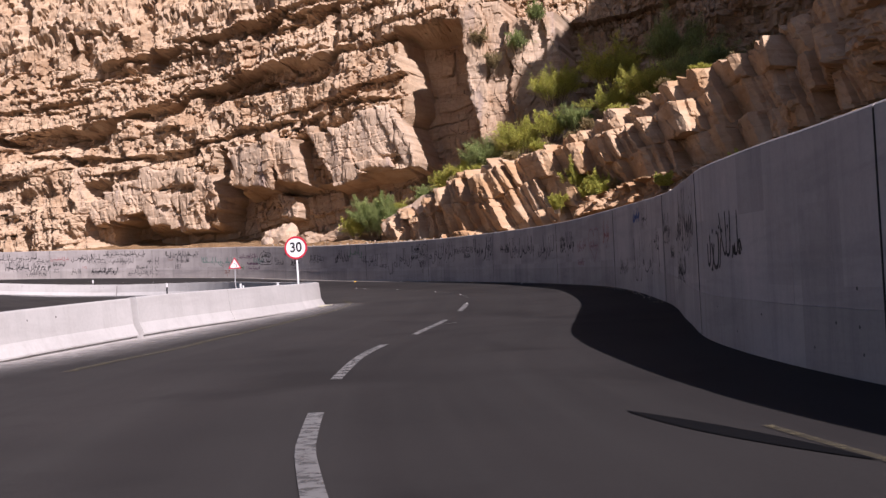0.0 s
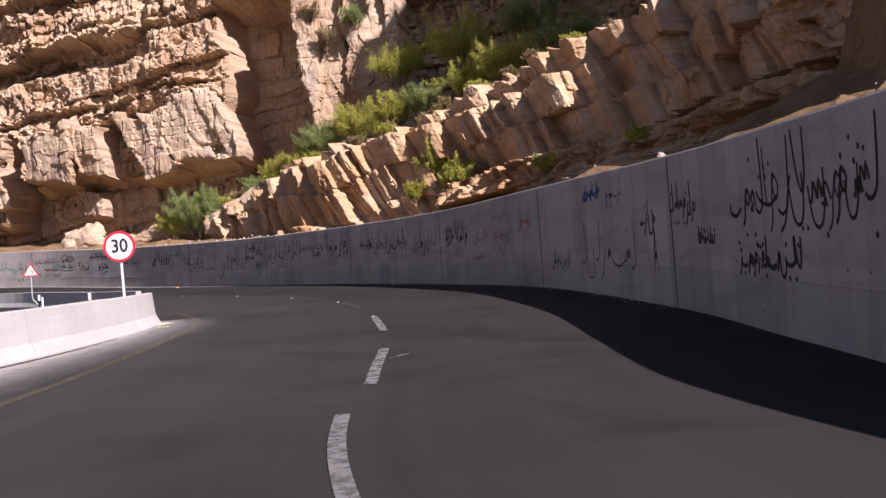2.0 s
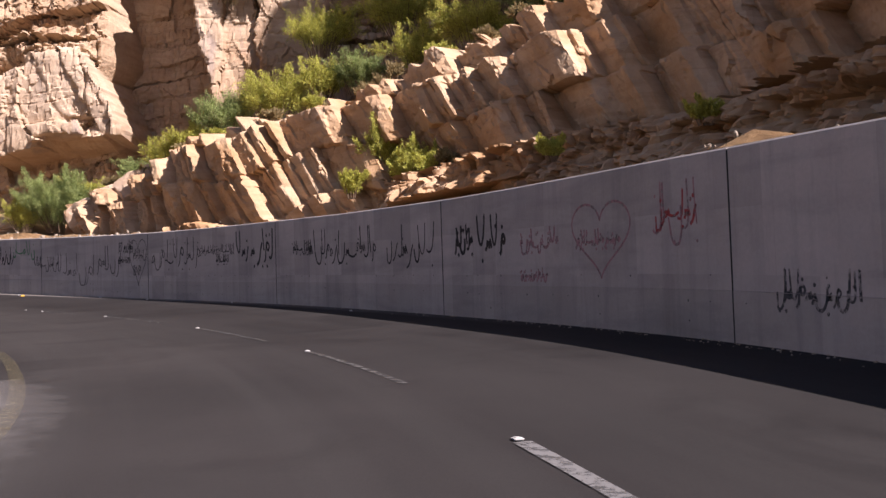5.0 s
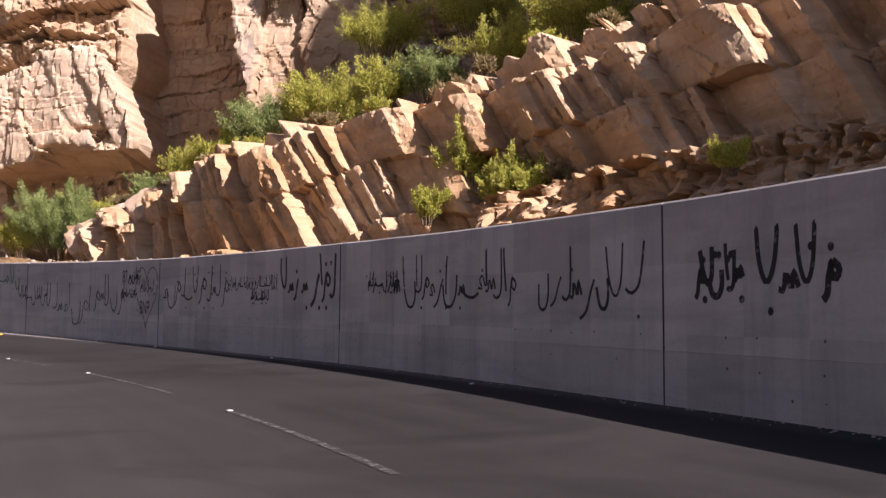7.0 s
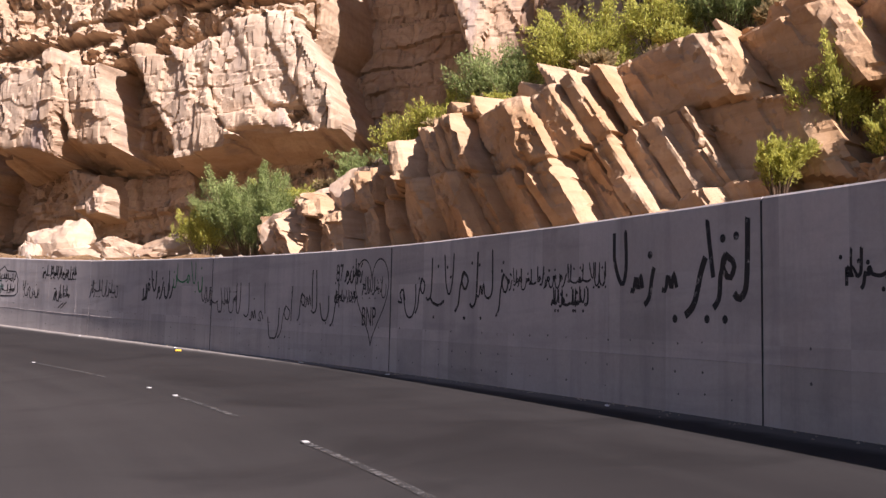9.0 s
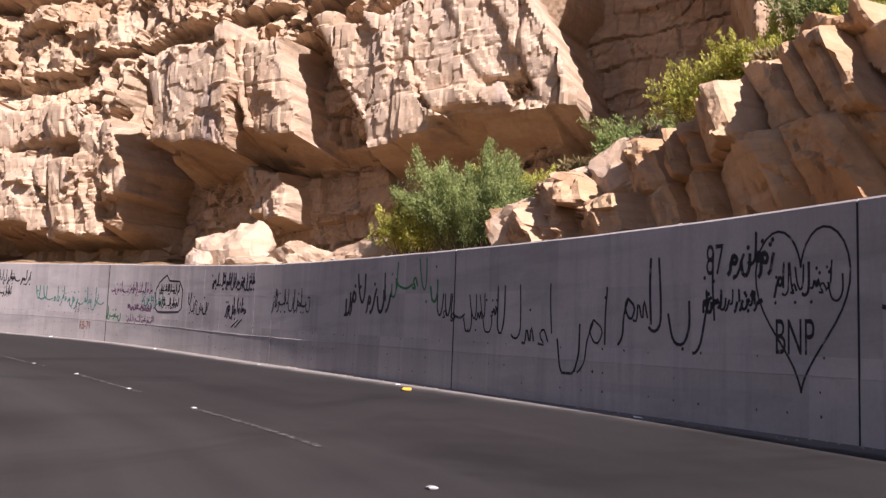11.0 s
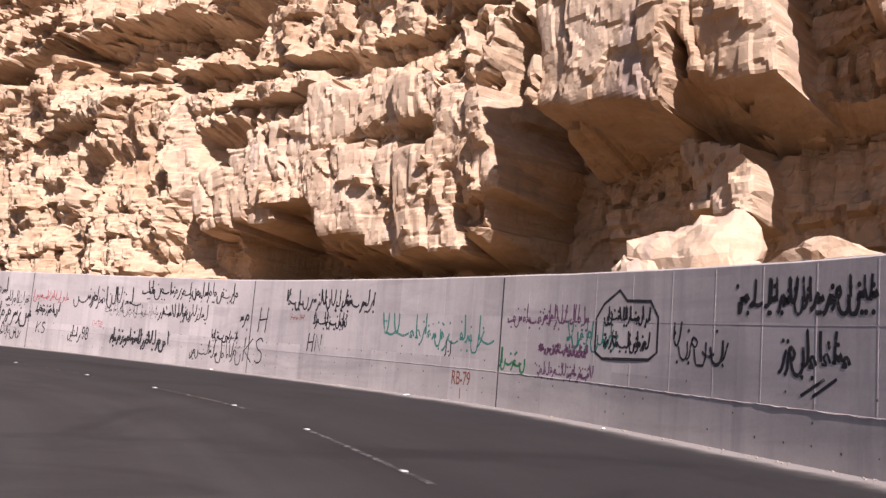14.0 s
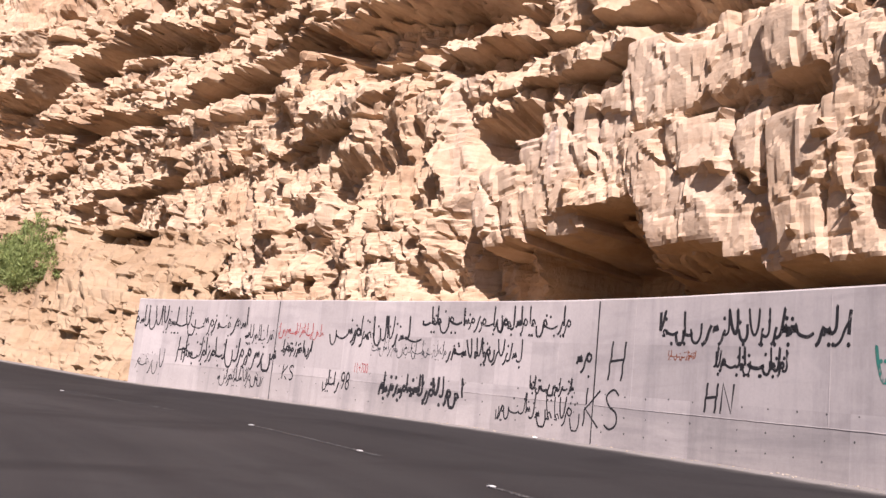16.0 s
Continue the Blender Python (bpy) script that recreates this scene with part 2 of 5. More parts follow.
LINE_WHITE = worn_paint("road_paint_white", (0.165, 0.16, 0.155), 0.48, 0.4)
LINE_FAINT = worn_paint("worn_road_paint_white", (0.10, 0.095, 0.09), 0.52, 0.15)
LINE_YELLOW = worn_paint("road_paint_yellow", (0.12, 0.102, 0.06), 0.57, 0.28)
SPRAY = {"black": worn_paint("black_spray", (0.024, 0.022, 0.024), 0.39),
         "faint": worn_paint("faint_black_spray", (0.07, 0.068, 0.072), 0.47),
         "green": worn_paint("green_spray", (0.03, 0.16, 0.06), 0.36),
         "teal": worn_paint("teal_spray", (0.04, 0.19, 0.15), 0.44),
         "red": worn_paint("red_spray", (0.33, 0.06, 0.06), 0.42),
         "pink": worn_paint("faded_red_spray", (0.34, 0.19, 0.20), 0.46),
         "purple": worn_paint("purple_spray", (0.14, 0.06, 0.11), 0.42),
         "brown": worn_paint("brown_spray", (0.22, 0.07, 0.035), 0.36),
         "blue": worn_paint("blue_spray", (0.02, 0.06, 0.20), 0.42)}
WHITE_PAINT = plain("white_enamel", (0.80, 0.79, 0.78), 0.45, 0.15)
RED_PAINT = plain("red_enamel", (0.50, 0.03, 0.05), 0.45, 0.15)
BLACK_PAINT = plain("black_enamel", (0.02, 0.02, 0.022), 0.5, 0.15)
POLE_GREY = plain("galvanised_steel", (0.55, 0.55, 0.56), 0.45, 0.3, 0.4)
TIE = plain("tie_hole_grey", (0.10, 0.092, 0.09), 0.9, 0.4)
SEAL = plain("joint_sealant", (0.03, 0.028, 0.028), 0.8, 0.3)
CAP_DUST = plain("dusty_coping", (0.446, 0.410, 0.360), 0.9, 0.3)
PACK = plain("yellow_card", (0.75, 0.42, 0.04), 0.6, 0.25)
BANK_ROCK = rock_material("dusty_bank_rock", (0.40, 0.295, 0.19), (0.34, 0.24, 0.145), (0.235, 0.15, 0.085), (0.25, 0.2, 0.16), 0.3)
STONE = rock_material("pale_stone", (0.446, 0.389, 0.324), (0.374, 0.310, 0.238), (0.274, 0.209, 0.144), (0.252, 0.230, 0.216))


def leaf_material(name, dark, light):
    m, nt, b = mat_base(name, 0.7)
    g = nt.nodes.new("ShaderNodeNewGeometry")
    col = ramp(nt, g.outputs["Random Per Island"], [(0, dark), (0.6, light), (1, tuple(c * 1.25 for c in light))])
    col = mix(nt, 0.4, col, ramp(nt, tex_noise(nt, coords(nt), 1.2, 3), [(0.35, dark), (0.65, light)]))
    nt.links.new(col, b.inputs["Base Color"])
    tr = nt.nodes.new("ShaderNodeBsdfTranslucent")
    nt.links.new(col, tr.inputs["Color"])
    mx = node(nt, "MixShader", Fac=0.5)
    nt.links.new(b.outputs[0], mx.inputs[1])
    nt.links.new(tr.outputs[0], mx.inputs[2])
    nt.links.new(mx.outputs[0], nt.nodes["Material Output"].inputs["Surface"])
    return m


LEAF = leaf_material("bush_leaves", (0.27, 0.28, 0.05), (0.58, 0.56, 0.13))
LEAF_BLUE = leaf_material("tamarisk_leaves", (0.13, 0.165, 0.055), (0.37, 0.43, 0.16))
STRAW = leaf_material("dry_grass", (0.216, 0.158, 0.072), (0.360, 0.288, 0.144))
TWIG = plain("twig_bark", (0.20, 0.14, 0.09), 0.9, 0.4)

# ---- the line of the wall: x, y, height of the road at its foot ----
LINE = np.array([
    (44, -54, -4.0), (32, -34, -3.2), (26, -24, -2.75), (21, -15, -2.4), (17, -7, -2.15), (13.9, 0.4, -2.1), (11.9, 6.5, -1.9),
    (11.1, 11.5, -1.66), (10.1, 18.05, -1.3), (7.39, 28.45, -0.78), (3.14, 39.57, -0.41), (-2.65, 50, 0.0),
    (-9.88, 59.93, 0.42), (-17.44, 67.51, 0.85), (-26.2, 74.8, 1.4), (-35.56, 80.27, 2.07), (-47.16, 83.8, 2.63),
    (-58.8, 84.3, 3.10), (-68.6, 83.6, 3.42), (-80, 81.3, 4.1), (-93, 77.5, 4.6), (-112, 70, 5.5)])


def spline(points, step):
    """A Catmull-Rom line through the points, sampled evenly in plan."""
    p = np.vstack([2 * points[0] - points[1], points, 2 * points[-1] - points[-2]])
    out = []
    for i in range(1, len(p) - 2):
        for t in np.linspace(0, 1, 40, endpoint=False):
            a, b_, c, d = p[i - 1], p[i], p[i + 1], p[i + 2]
            out.append(0.5 * (2 * b_ + (c - a) * t + (2 * a - 5 * b_ + 4 * c - d) * t * t + (3 * b_ - a - 3 * c + d) * t ** 3))
    out.append(points[-1])
    out = np.array(out)
    s = np.r_[0, np.cumsum(np.hypot(*np.diff(out[:, :2], axis=0).T))]
    ss = np.arange(0, s[-1], step)
    return ss, np.stack([np.interp(ss, s, out[:, k]) for k in range(out.shape[1])], 1)


LS, LP = spline(LINE, 0.25)
LT = np.gradient(LP[:, :2], axis=0)
LT /= np.hypot(*LT.T)[:, None]
LN = np.stack([-LT[:, 1], LT[:, 0]], 1)                # towards the road


def foot(x, y):
    """The wall's length at which it passes nearest to a place."""
    return LS[np.argmin((LP[:, 0] - x) ** 2 + (LP[:, 1] - y) ** 2)]


def on_line(s, d):
    """Plan place at s along the wall and d in front of its face (towards the road), with the foot's height."""
    s, d = np.asarray(s, float), np.asarray(d, float)
    x, y, z = (np.interp(s, LS, LP[:, k]) for k in range(3))
    nx, ny = np.interp(s, LS, LN[:, 0]), np.interp(s, LS, LN[:, 1])
    return x + nx * d, y + ny * d, z


S_F, S_D, S_C, S_A, S_J2, S_J1 = (foot(*p) for p in ((10.1, 18), (3.14, 39.6), (-2.65, 50), (-17.4, 67.5), (-35.6, 80.3), (-47.2, 83.8)))
FALL_S = [0, S_F - 12, S_F - 3, S_F + 5, S_F + 16, S_D + 5, S_C + 5, S_A - 5, S_A + 8, S_J2 + 5, 400]
FALL = [0, 0, 0.003, 0.014, 0.030, 0.042, 0.050, 0.055, 0.060, 0.073, 0.070]


def road_z(s, d):
    return np.interp(s, LS, LP[:, 2]) - np.interp(s, FALL_S, FALL) * np.clip(d, 0, 16)


def on_road(s, d, up=0.0):
    x, y, _ = on_line(s, d)
    return np.stack([x, y, road_z(s, d) + up], -1)


# ---- ground, road ----
gx = np.r_[-2500, -1200, -600, -300, np.linspace(-180, 120, 61), 300, 600, 1200, 2500]
gy = np.r_[-2500, -1200, -600, -300, np.linspace(-150, 160, 63), 300, 600, 1200, 2500]
GX, GY = np.meshgrid(gx, gy, indexing="ij")
GZ = np.clip(-0.030 * GX + 0.026 * GY - 3.6, -9, 9) - 1.2 + 0.4 * fbm(GX / 30, GY / 30, 3)
ground = new("ground", mesh_of("ground", np.stack([GX.ravel(), GY.ravel(), GZ.ravel()], 1), grid_faces(len(gx), len(gy)), EARTH))
tagged(ground, "dry stony ground of the canyon floor", "ground", kind="structure")

rs = np.arange(0, LS[-1], 0.5)
rd = np.r_[-0.35, 0, 0.3, 0.6, 1, 1.6, 2.4, 3.4, 4.6, 5.8, 7, 8.4, 10, 12, 14, 17, 20, 24, 28]
RS, RD = np.meshgrid(rs, rd, indexing="ij")
RX, RY, _ = on_line(RS, RD)
RZ = road_z(RS, RD)
road_me = mesh_of("road", np.stack([RX.ravel(), RY.ravel(), RZ.ravel()], 1), grid_faces(len(rs), len(rd)), ASPHALT, True)
layer = road_me.uv_layers.new(name="UVMap")
vi = np.zeros(len(road_me.loops), dtype=np.int32)
road_me.loops.foreach_get("vertex_index", vi)
layer.data.foreach_set("uv", np.stack([RS.ravel()[vi], RD.ravel()[vi]], 1).ravel())
road = tagged(new("road", road_me), "dark worn asphalt mountain road, banked in the bend", "road", kind="structure")


def ribbon(s, d, width, up=0.010):
    """A flat strip on the road along the points s, d."""
    s, d = np.asarray(s, float), np.asarray(d, float)
    a, c = on_road(s, d - width / 2, up), on_road(s, d + width / 2, up)
    v = np.empty((2 * len(s), 3))
    v[0::2], v[1::2] = a, c
    return v, [(2 * i, 2 * i + 1, 2 * i + 3, 2 * i + 2) for i in range(len(s) - 1)]


OFF = S_F - 57.1                                        # shift between the two counts of length
DASHES = ((33.5, 39.4), (42.6, 47.7), (49.8, 53.8), (57.5, 61.8), (66.2, 72.0), (75.6, 82.5), (86.3, 92.8), (96.4, 100.5), (106.4, 112.4), (116.4, 122.6),
          (126.2, 132.3), (136.2, 142.2), (146.2, 152.2), (156.2, 162.2), (166.2, 172.2))


def centre(s):
    """How far the centre line lies from the wall."""
    return np.interp(np.asarray(s) - OFF, [33, 37, 41, 44, 48, 50, 66, 90, 104, 112], [5.62, 5.88, 5.92, 5.86, 5.88, 5.70, 5.6, 5.68, 5.85, 6.05])


for k, (a, e) in enumerate(DASHES):
    q = np.linspace(a, e, 12) + OFF
    line = new("centre_line_dash", mesh_of("centre_line_dash", *ribbon(q, centre(q), 0.16 if k < 4 else 0.10), LINE_WHITE if k < 4 else LINE_FAINT))
    tagged(line, "worn white centre line dash painted on the asphalt", "road marking", "centre line")
STUD_AT = [e for _, e in DASHES[3:]] + [102.6, 117.3, 127.2, 137, 147]


def box_bm(sx, sy, sz, bevel=0.0, segments=2):
    bm = bmesh.new()
    bmesh.ops.create_cube(bm, size=1)
    bmesh.ops.scale(bm, vec=(sx, sy, sz), verts=bm.verts)
    bmesh.ops.translate(bm, vec=(0, 0, sz / 2), verts=bm.verts)
    if bevel:
        bmesh.ops.bevel(bm, geom=bm.edges[:], offset=bevel, segments=segments, affect="EDGES")
    return bm


def bm_mesh(name, bm, mat):
    me = bpy.data.meshes.new(name)
    bm.to_mesh(me)
    bm.free()
    me.materials.append(mat)
    return me


bm = box_bm(0.11, 0.085, 0.024, 0.008)
for vtx in bm.verts:
    if vtx.co.z > 0.02:
        vtx.co.x *= 0.75
        vtx.co.y *= 0.6
STUD = bm_mesh("road_stud", bm, plain("stud_white", (0.50, 0.49, 0.47), 0.5, 0.3))
for e in STUD_AT:
    ob = new("road_stud", STUD)
    p = on_road(e + OFF + 0.12, centre(e + OFF), 0.004)
    t = np.interp(e + OFF, LS, LT[:, 0]), np.interp(e + OFF, LS, LT[:, 1])
    ob.matrix_world = pose(*p, 0, 0, math.degrees(math.atan2(t[1], t[0])))
    tagged(ob, "small white reflective stud on the centre line", "road stud", "centre line studs")

# yellow edge lines: round the median, and by the wall at the start
ys = np.linspace(S_F - 12, S_F + 22, 80)
yd = np.interp(ys - S_F, [-30, -5, -1, 2.5, 6, 9, 12, 15.6, 22], [10.9, 10.4, 10.25, 10.08, 9.88, 9.9, 10.02, 10.22, 10.5])
yd = np.convolve(np.pad(yd, 4, "edge"), np.ones(9) / 9, "valid")
line = new("yellow_edge_line", mesh_of("yellow_edge_line", *ribbon(ys, yd, 0.20), LINE_YELLOW))
tagged(line, "faded yellow edge line curving round the median", "road marking")
line = new("yellow_edge_line", mesh_of("yellow_edge_line", *ribbon(np.linspace(4, OFF + 37, 60), np.full(60, 2.25), 0.09), LINE_YELLOW))
tagged(line, "faded yellow edge line beside the retaining wall", "road marking")

# ---- retaining wall ----
WALL_H, WALL_T = 2.95, 0.42
JOINTS = [6, 18, 29, 39, 51, 62.5, 70.5, 80.25, 91.1, 103.0, 115.0, 127.25, 138.0, 148.25, 160.25, 172.35, 185.1, 193.25]   # metres along the line


def on_wall(s, h, proud=0.0):
    x, y, z = on_line(s, proud)
    return np.stack([x, y, z + h], -1)


KICK = 0.78                                              # height of the first pour
retaining_wall = thing("retaining_wall", "long grey concrete retaining wall covered with sprayed writing", "wall", kind="structure")


def wall_panel(s0, s1):
    n = max(6, int((s1 - s0) / 0.45))
    ss = np.linspace(s0 + 0.012, s1 - 0.012, n)
    prof = [(-0.4, 0.005), (KICK, 0.005), (KICK + 0.008, 0.0), (WALL_H - 0.03, 0.0), (WALL_H, -0.03), (WALL_H, -WALL_T + 0.03), (WALL_H - 0.03, -WALL_T), (-0.4, -WALL_T)]
    rows = []
    for h, o in prof:
        hh = h + (0.006 * noise2(ss * 0.9, ss * 0 + h, 9) if abs(h - WALL_H) < 0.05 else 0)
        oo = o + 0.001 * noise2(ss * 0.5, ss * 0 + h * 2, 11)
        rows.append(on_wall(ss, hh, oo))
    m_ = len(prof)
    v = np.stack(rows, 1).reshape(-1, 3)
    f = [(i * m_ + j, (i + 1) * m_ + j, (i + 1) * m_ + (j + 1) % m_, i * m_ + (j + 1) % m_) for i in range(n - 1) for j in range(m_)]
    f += [tuple(range(m_)), tuple((n - 1) * m_ + j for j in reversed(range(m_)))]
    return v, f


def strip_on_wall(s0, s1, h0, h1, proud, steps=1):
    ss = np.linspace(s0, s1, steps + 1)
    a, c = on_wall(ss, np.full_like(ss, h0), proud), on_wall(ss, np.full_like(ss, h1), proud)
    v = np.empty((2 * len(ss), 3))
    v[0::2], v[1::2] = a, c
    return v, [(2 * i, 2 * i + 2, 2 * i + 3, 2 * i + 1) for i in range(steps)]


def spot_on_wall(s, h, r, proud):
    a = np.linspace(0, 2 * math.pi, 9)[:-1]
    return on_wall(s + r * np.cos(a), h + r * np.sin(a), proud), [tuple(reversed(range(8)))]


def joined(pieces):
    vs, fs, n = [], [], 0
    for v, f in pieces:
        vs.append(np.asarray(v))
        fs += [tuple(i + n for i in q) for q in f]
        n += len(v)
    return np.vstack(vs), fs


def block_strip(s0, s1, h0, h1, p0, p1, steps=1):
    """A thin solid bar on the wall's face, from p0 to p1 proud of it."""
    a, f = strip_on_wall(s0, s1, h0, h1, p1, steps)
    c, _ = strip_on_wall(s0, s1, h0, h1, p0, steps)
    n = len(a)
    v = np.vstack([a, c])
    faces = list(f)
    last = 2 * steps
    for i in range(steps):
        faces += [(2 * i, n + 2 * i, n + 2 * i + 2, 2 * i + 2), (2 * i + 1, 2 * i + 3, n + 2 * i + 3, n + 2 * i + 1)]
    faces += [(0, 1, n + 1, n), (last, n + last, n + last + 1, last + 1)]
    return v, faces


wall_rng = np.random.default_rng(21)
for k, (s0, s1) in enumerate(zip(JOINTS[:-1], JOINTS[1:])):
    panel = part("panel", wall_panel(s0, s1), CONCRETE, retaining_wall)
    panel.data.materials.append(CONCRETE_LOW)
    p_uv = panel.data.uv_layers.new(name="UVMap")
    n_st = len(panel.data.vertices) // 8
    v_uv = [(s0 + (s1 - s0) * (i // 8) / (n_st - 1), (-0.4, KICK, KICK, WALL_H, WALL_H, WALL_H, WALL_H, 0)[i % 8]) for i in range(len(panel.data.vertices))]
    for loop in panel.data.loops:
        p_uv.data[loop.index].uv = v_uv[loop.vertex_index]
    # ragged lip where the two pours meet
    rs_ = np.linspace(s0 + 0.05, s1 - 0.05, int((s1 - s0) / 0.07))
    lip = (0.35 if 12 <= k <= 13 else 0.1)
    hj = KICK + 0.012 * lip * noise2(rs_ * 1.1, rs_ * 0, 15) + 0.03 * lip * noise2(rs_ * 9, rs_ * 0, 16)
    th_ = 0.005 + 0.006 * lip + 0.028 * lip * np.clip(noise2(rs_ * 5.3, rs_ * 0, 17), 0, 1)
    lip_v = np.stack([on_wall(rs_, hj - th_, 0.004), on_wall(rs_, hj, 0.010 + 0.5 * th_), on_wall(rs_, hj + 0.5 * th_, -0.001)], 1).reshape(-1, 3)
    part("pour_lip", (lip_v, grid_faces(len(rs_), 3)), CONCRETE_LOW, panel)
    for poly in panel.data.polygons:
        if poly.index % 8 == 0 and poly.index < len(panel.data.polygons) - 2:
            poly.material_index = 1
    if k != 13:
        part("joint_seal", block_strip(s0 - 0.013, s0 + 0.013, 0.0, WALL_H - 0.05, -0.02, 0.010), SEAL, panel, "dark sealed expansion joint")
    # form tie marks in rows, and form seams where the shutter lines stand out
    dots = []
    for sx in np.arange(s0 + 0.6, s1 - 0.3, 0.62):
        for h in (0.28, 0.60, 1.0):
            if wall_rng.random() < (0.75 if 10 <= k <= 15 else 0.3):
                q = sx + wall_rng.normal(0, 0.03)
                dots.append(spot_on_wall(q, h + wall_rng.normal(0, 0.01), wall_rng.uniform(0.014, 0.024), 0.0075 if h < KICK - 0.06 else 0.003))
    if dots:
        part("tie_marks", joined(dots), TIE, panel)["kind"] = "stuff"
    seams = []
    strong = k in (13, 14)
    for sx in np.arange(s0 + 1.22, s1 - 0.5, 1.22):
        if (strong and (k == 13 or sx < s0 + 4)) or wall_rng.random() < 0.3:
            seams.append(block_strip(sx, sx + (0.022 if strong else 0.012), KICK if wall_rng.random() < 0.5 else 0.02, WALL_H - 0.06, -0.005, 0.0025 if strong else 0.002))
    for h in (1.98,):
        if k == 13:
            seams.append(block_strip(s0 + 0.3, s1 - 0.3, h, h + 0.010, -0.005, 0.0025, 24))
    if seams:
        part("form_seams", joined(seams), CONCRETE, panel)["kind"] = "stuff"
    # pale dust lying on the coping
    ss = np.linspace(s0 + 0.05, s1 - 0.05, 40)
    a, c = on_wall(ss, np.full(40, WALL_H + 0.004), -0.035 - 0.02 * wall_rng.random(40)), on_wall(ss, np.full(40, WALL_H + 0.02), -0.2)
    d = on_wall(ss, np.full(40, WALL_H + 0.004), -0.40 + 0.03 * wall_rng.random(40))
    v = np.stack([a, c, d], 1).reshape(-1, 3)
    part("dust_layer", (v, grid_faces(40, 3)), CAP_DUST, panel, "pale dust on the coping")

# ---- rock ----
# the long cliff beyond the wall: its face in plan
FACE_X = [-200, -150, -120, -100, -78, -60, -50, -41, -33, -24, -16, -8, 2, 16, 40, 70]
FACE_Y = [62, 78, 86, 91, 92.5, 92, 92, 90.5, 88.8, 88, 88.5, 89.5, 92, 94, 90, 80]
DIP = 0.045


def cliff_point(x, v, n):
    vv = v + 0.22 * noise2(x / 8, v / 4, 91) + 0.14 * noise2(x / 1.7, v / 1.7, 92)
    x = x + 0.10 * noise2(x / 1.3, v / 1.1, 94)
    z = vv + DIP * (x + 45)
    return np.stack([x, np.interp(x, FACE_X, FACE_Y) + 0.07 * (z - 8) - n, z], -1)


def facets(x, v, su, sv, seed, tilt, amp):
    """Broken rock: cells of uneven shape, each a small plane of its own."""
    x, v = x / su, v / sv
    ix, iv = np.floor(x), np.floor(v)
    best, h, gx_, gv_ = np.full(x.shape, 9.0), 0, 0, 0
    for du in (-1, 0, 1):
        for dv in (-1, 0, 1):
            a, c = ix + du, iv + dv
            r0, r1 = lattice(a, c, seed), lattice(a, c, seed + 11)
            ex, ev = x - a - r0, v - c - r1
            d = ex * ex + ev * ev
            near = d < best
            best = np.where(near, d, best)
            h = np.where(near, lattice(a, c, seed + 23) - 0.5, h)
            gx_ = np.where(near, (lattice(a, c, seed + 37) - 0.5) * ex, gx_)
            gv_ = np.where(near, (lattice(a, c, seed + 41) - 0.5) * ev, gv_)
    return 2 * amp * h + 2 * tilt * (gx_ * su + gv_ * sv)


def bedded(x, v, bounds, seed, push=1.0, lens=1.0):
    """Beds split by upright joints: blocks with their own step, turn and chipped edges."""
    v = v + 0.10 * noise2(x / 2.2, v / 3, seed + 1)
    bed = np.clip(np.searchsorted(bounds, v) - 1, 0, len(bounds) - 2)
    th = bounds[bed + 1] - bounds[bed]
    f = (v - bounds[bed]) / th
    # a bed splits in two on some stretches
    stretch = np.floor(x / 6.5 + 2 * lattice(bed, 1, seed) + 0.6 * noise2(x / 3, bed * 1.3, seed + 2))
    two = (lattice(bed, stretch, seed + 3) < 0.45) & (th > 0.55)
    cut = 0.3 + 0.4 * lattice(bed, stretch, seed + 4)
    upper = two & (f > cut)
    lay = bed * 2 + upper
    lo, hi = np.where(upper, cut, 0.0), np.where(two & ~upper, cut, 1.0)
    lth = th * (hi - lo)
    lf = (f - lo) / (hi - lo)
    w = np.maximum(0.32, lth * (0.4 + 0.75 * lattice(lay, 5, seed)))
    q = x / w + 9 * lattice(lay, 6, seed) + 0.9 * noise2(x / w * 0.45, lay * 1.0 + 0.5, seed + 5) + 0.5 * (lattice(lay, 7, seed) - 0.5) * v / w
    col = np.floor(q)
    fu = q - col
    r1, r2, r3, r4 = (lattice(col, lay, seed + 10 + k) for k in range(4))
    thin = lth < 0.34
    n = np.where(thin, -0.22, 0.45 * (lattice(lay, 8, seed) - 0.5)) + 0.45 * noise2(x / 5, lay * 1.7, seed + 6)
    n = n + 0.75 * (r1 - 0.5) - np.where(r2 < 0.10, 0.7, 0)
    n = n - 2.0 * lens * np.clip((noise2(x / 8.0, bed * 2.3, seed + 7) - 0.12) / 0.15, 0, 1) * (lattice(bed, 9, seed) < 0.5)      # plucked-out lenses
    n = n + 0.7 * (r3 - 0.5) * (fu - 0.5) * w + 0.55 * (r4 - 0.30) * (lf - 0.5) * lth                 # each block leans its own way
    chip = np.minimum(np.minimum(fu, 1 - fu) * w, np.minimum(lf, 1 - lf) * lth)
    n = n - 0.22 * np.exp(-np.minimum(fu, 1 - fu) * w / 0.07) - 0.10 * np.exp(-chip / 0.07)
    return push * n, lay, col


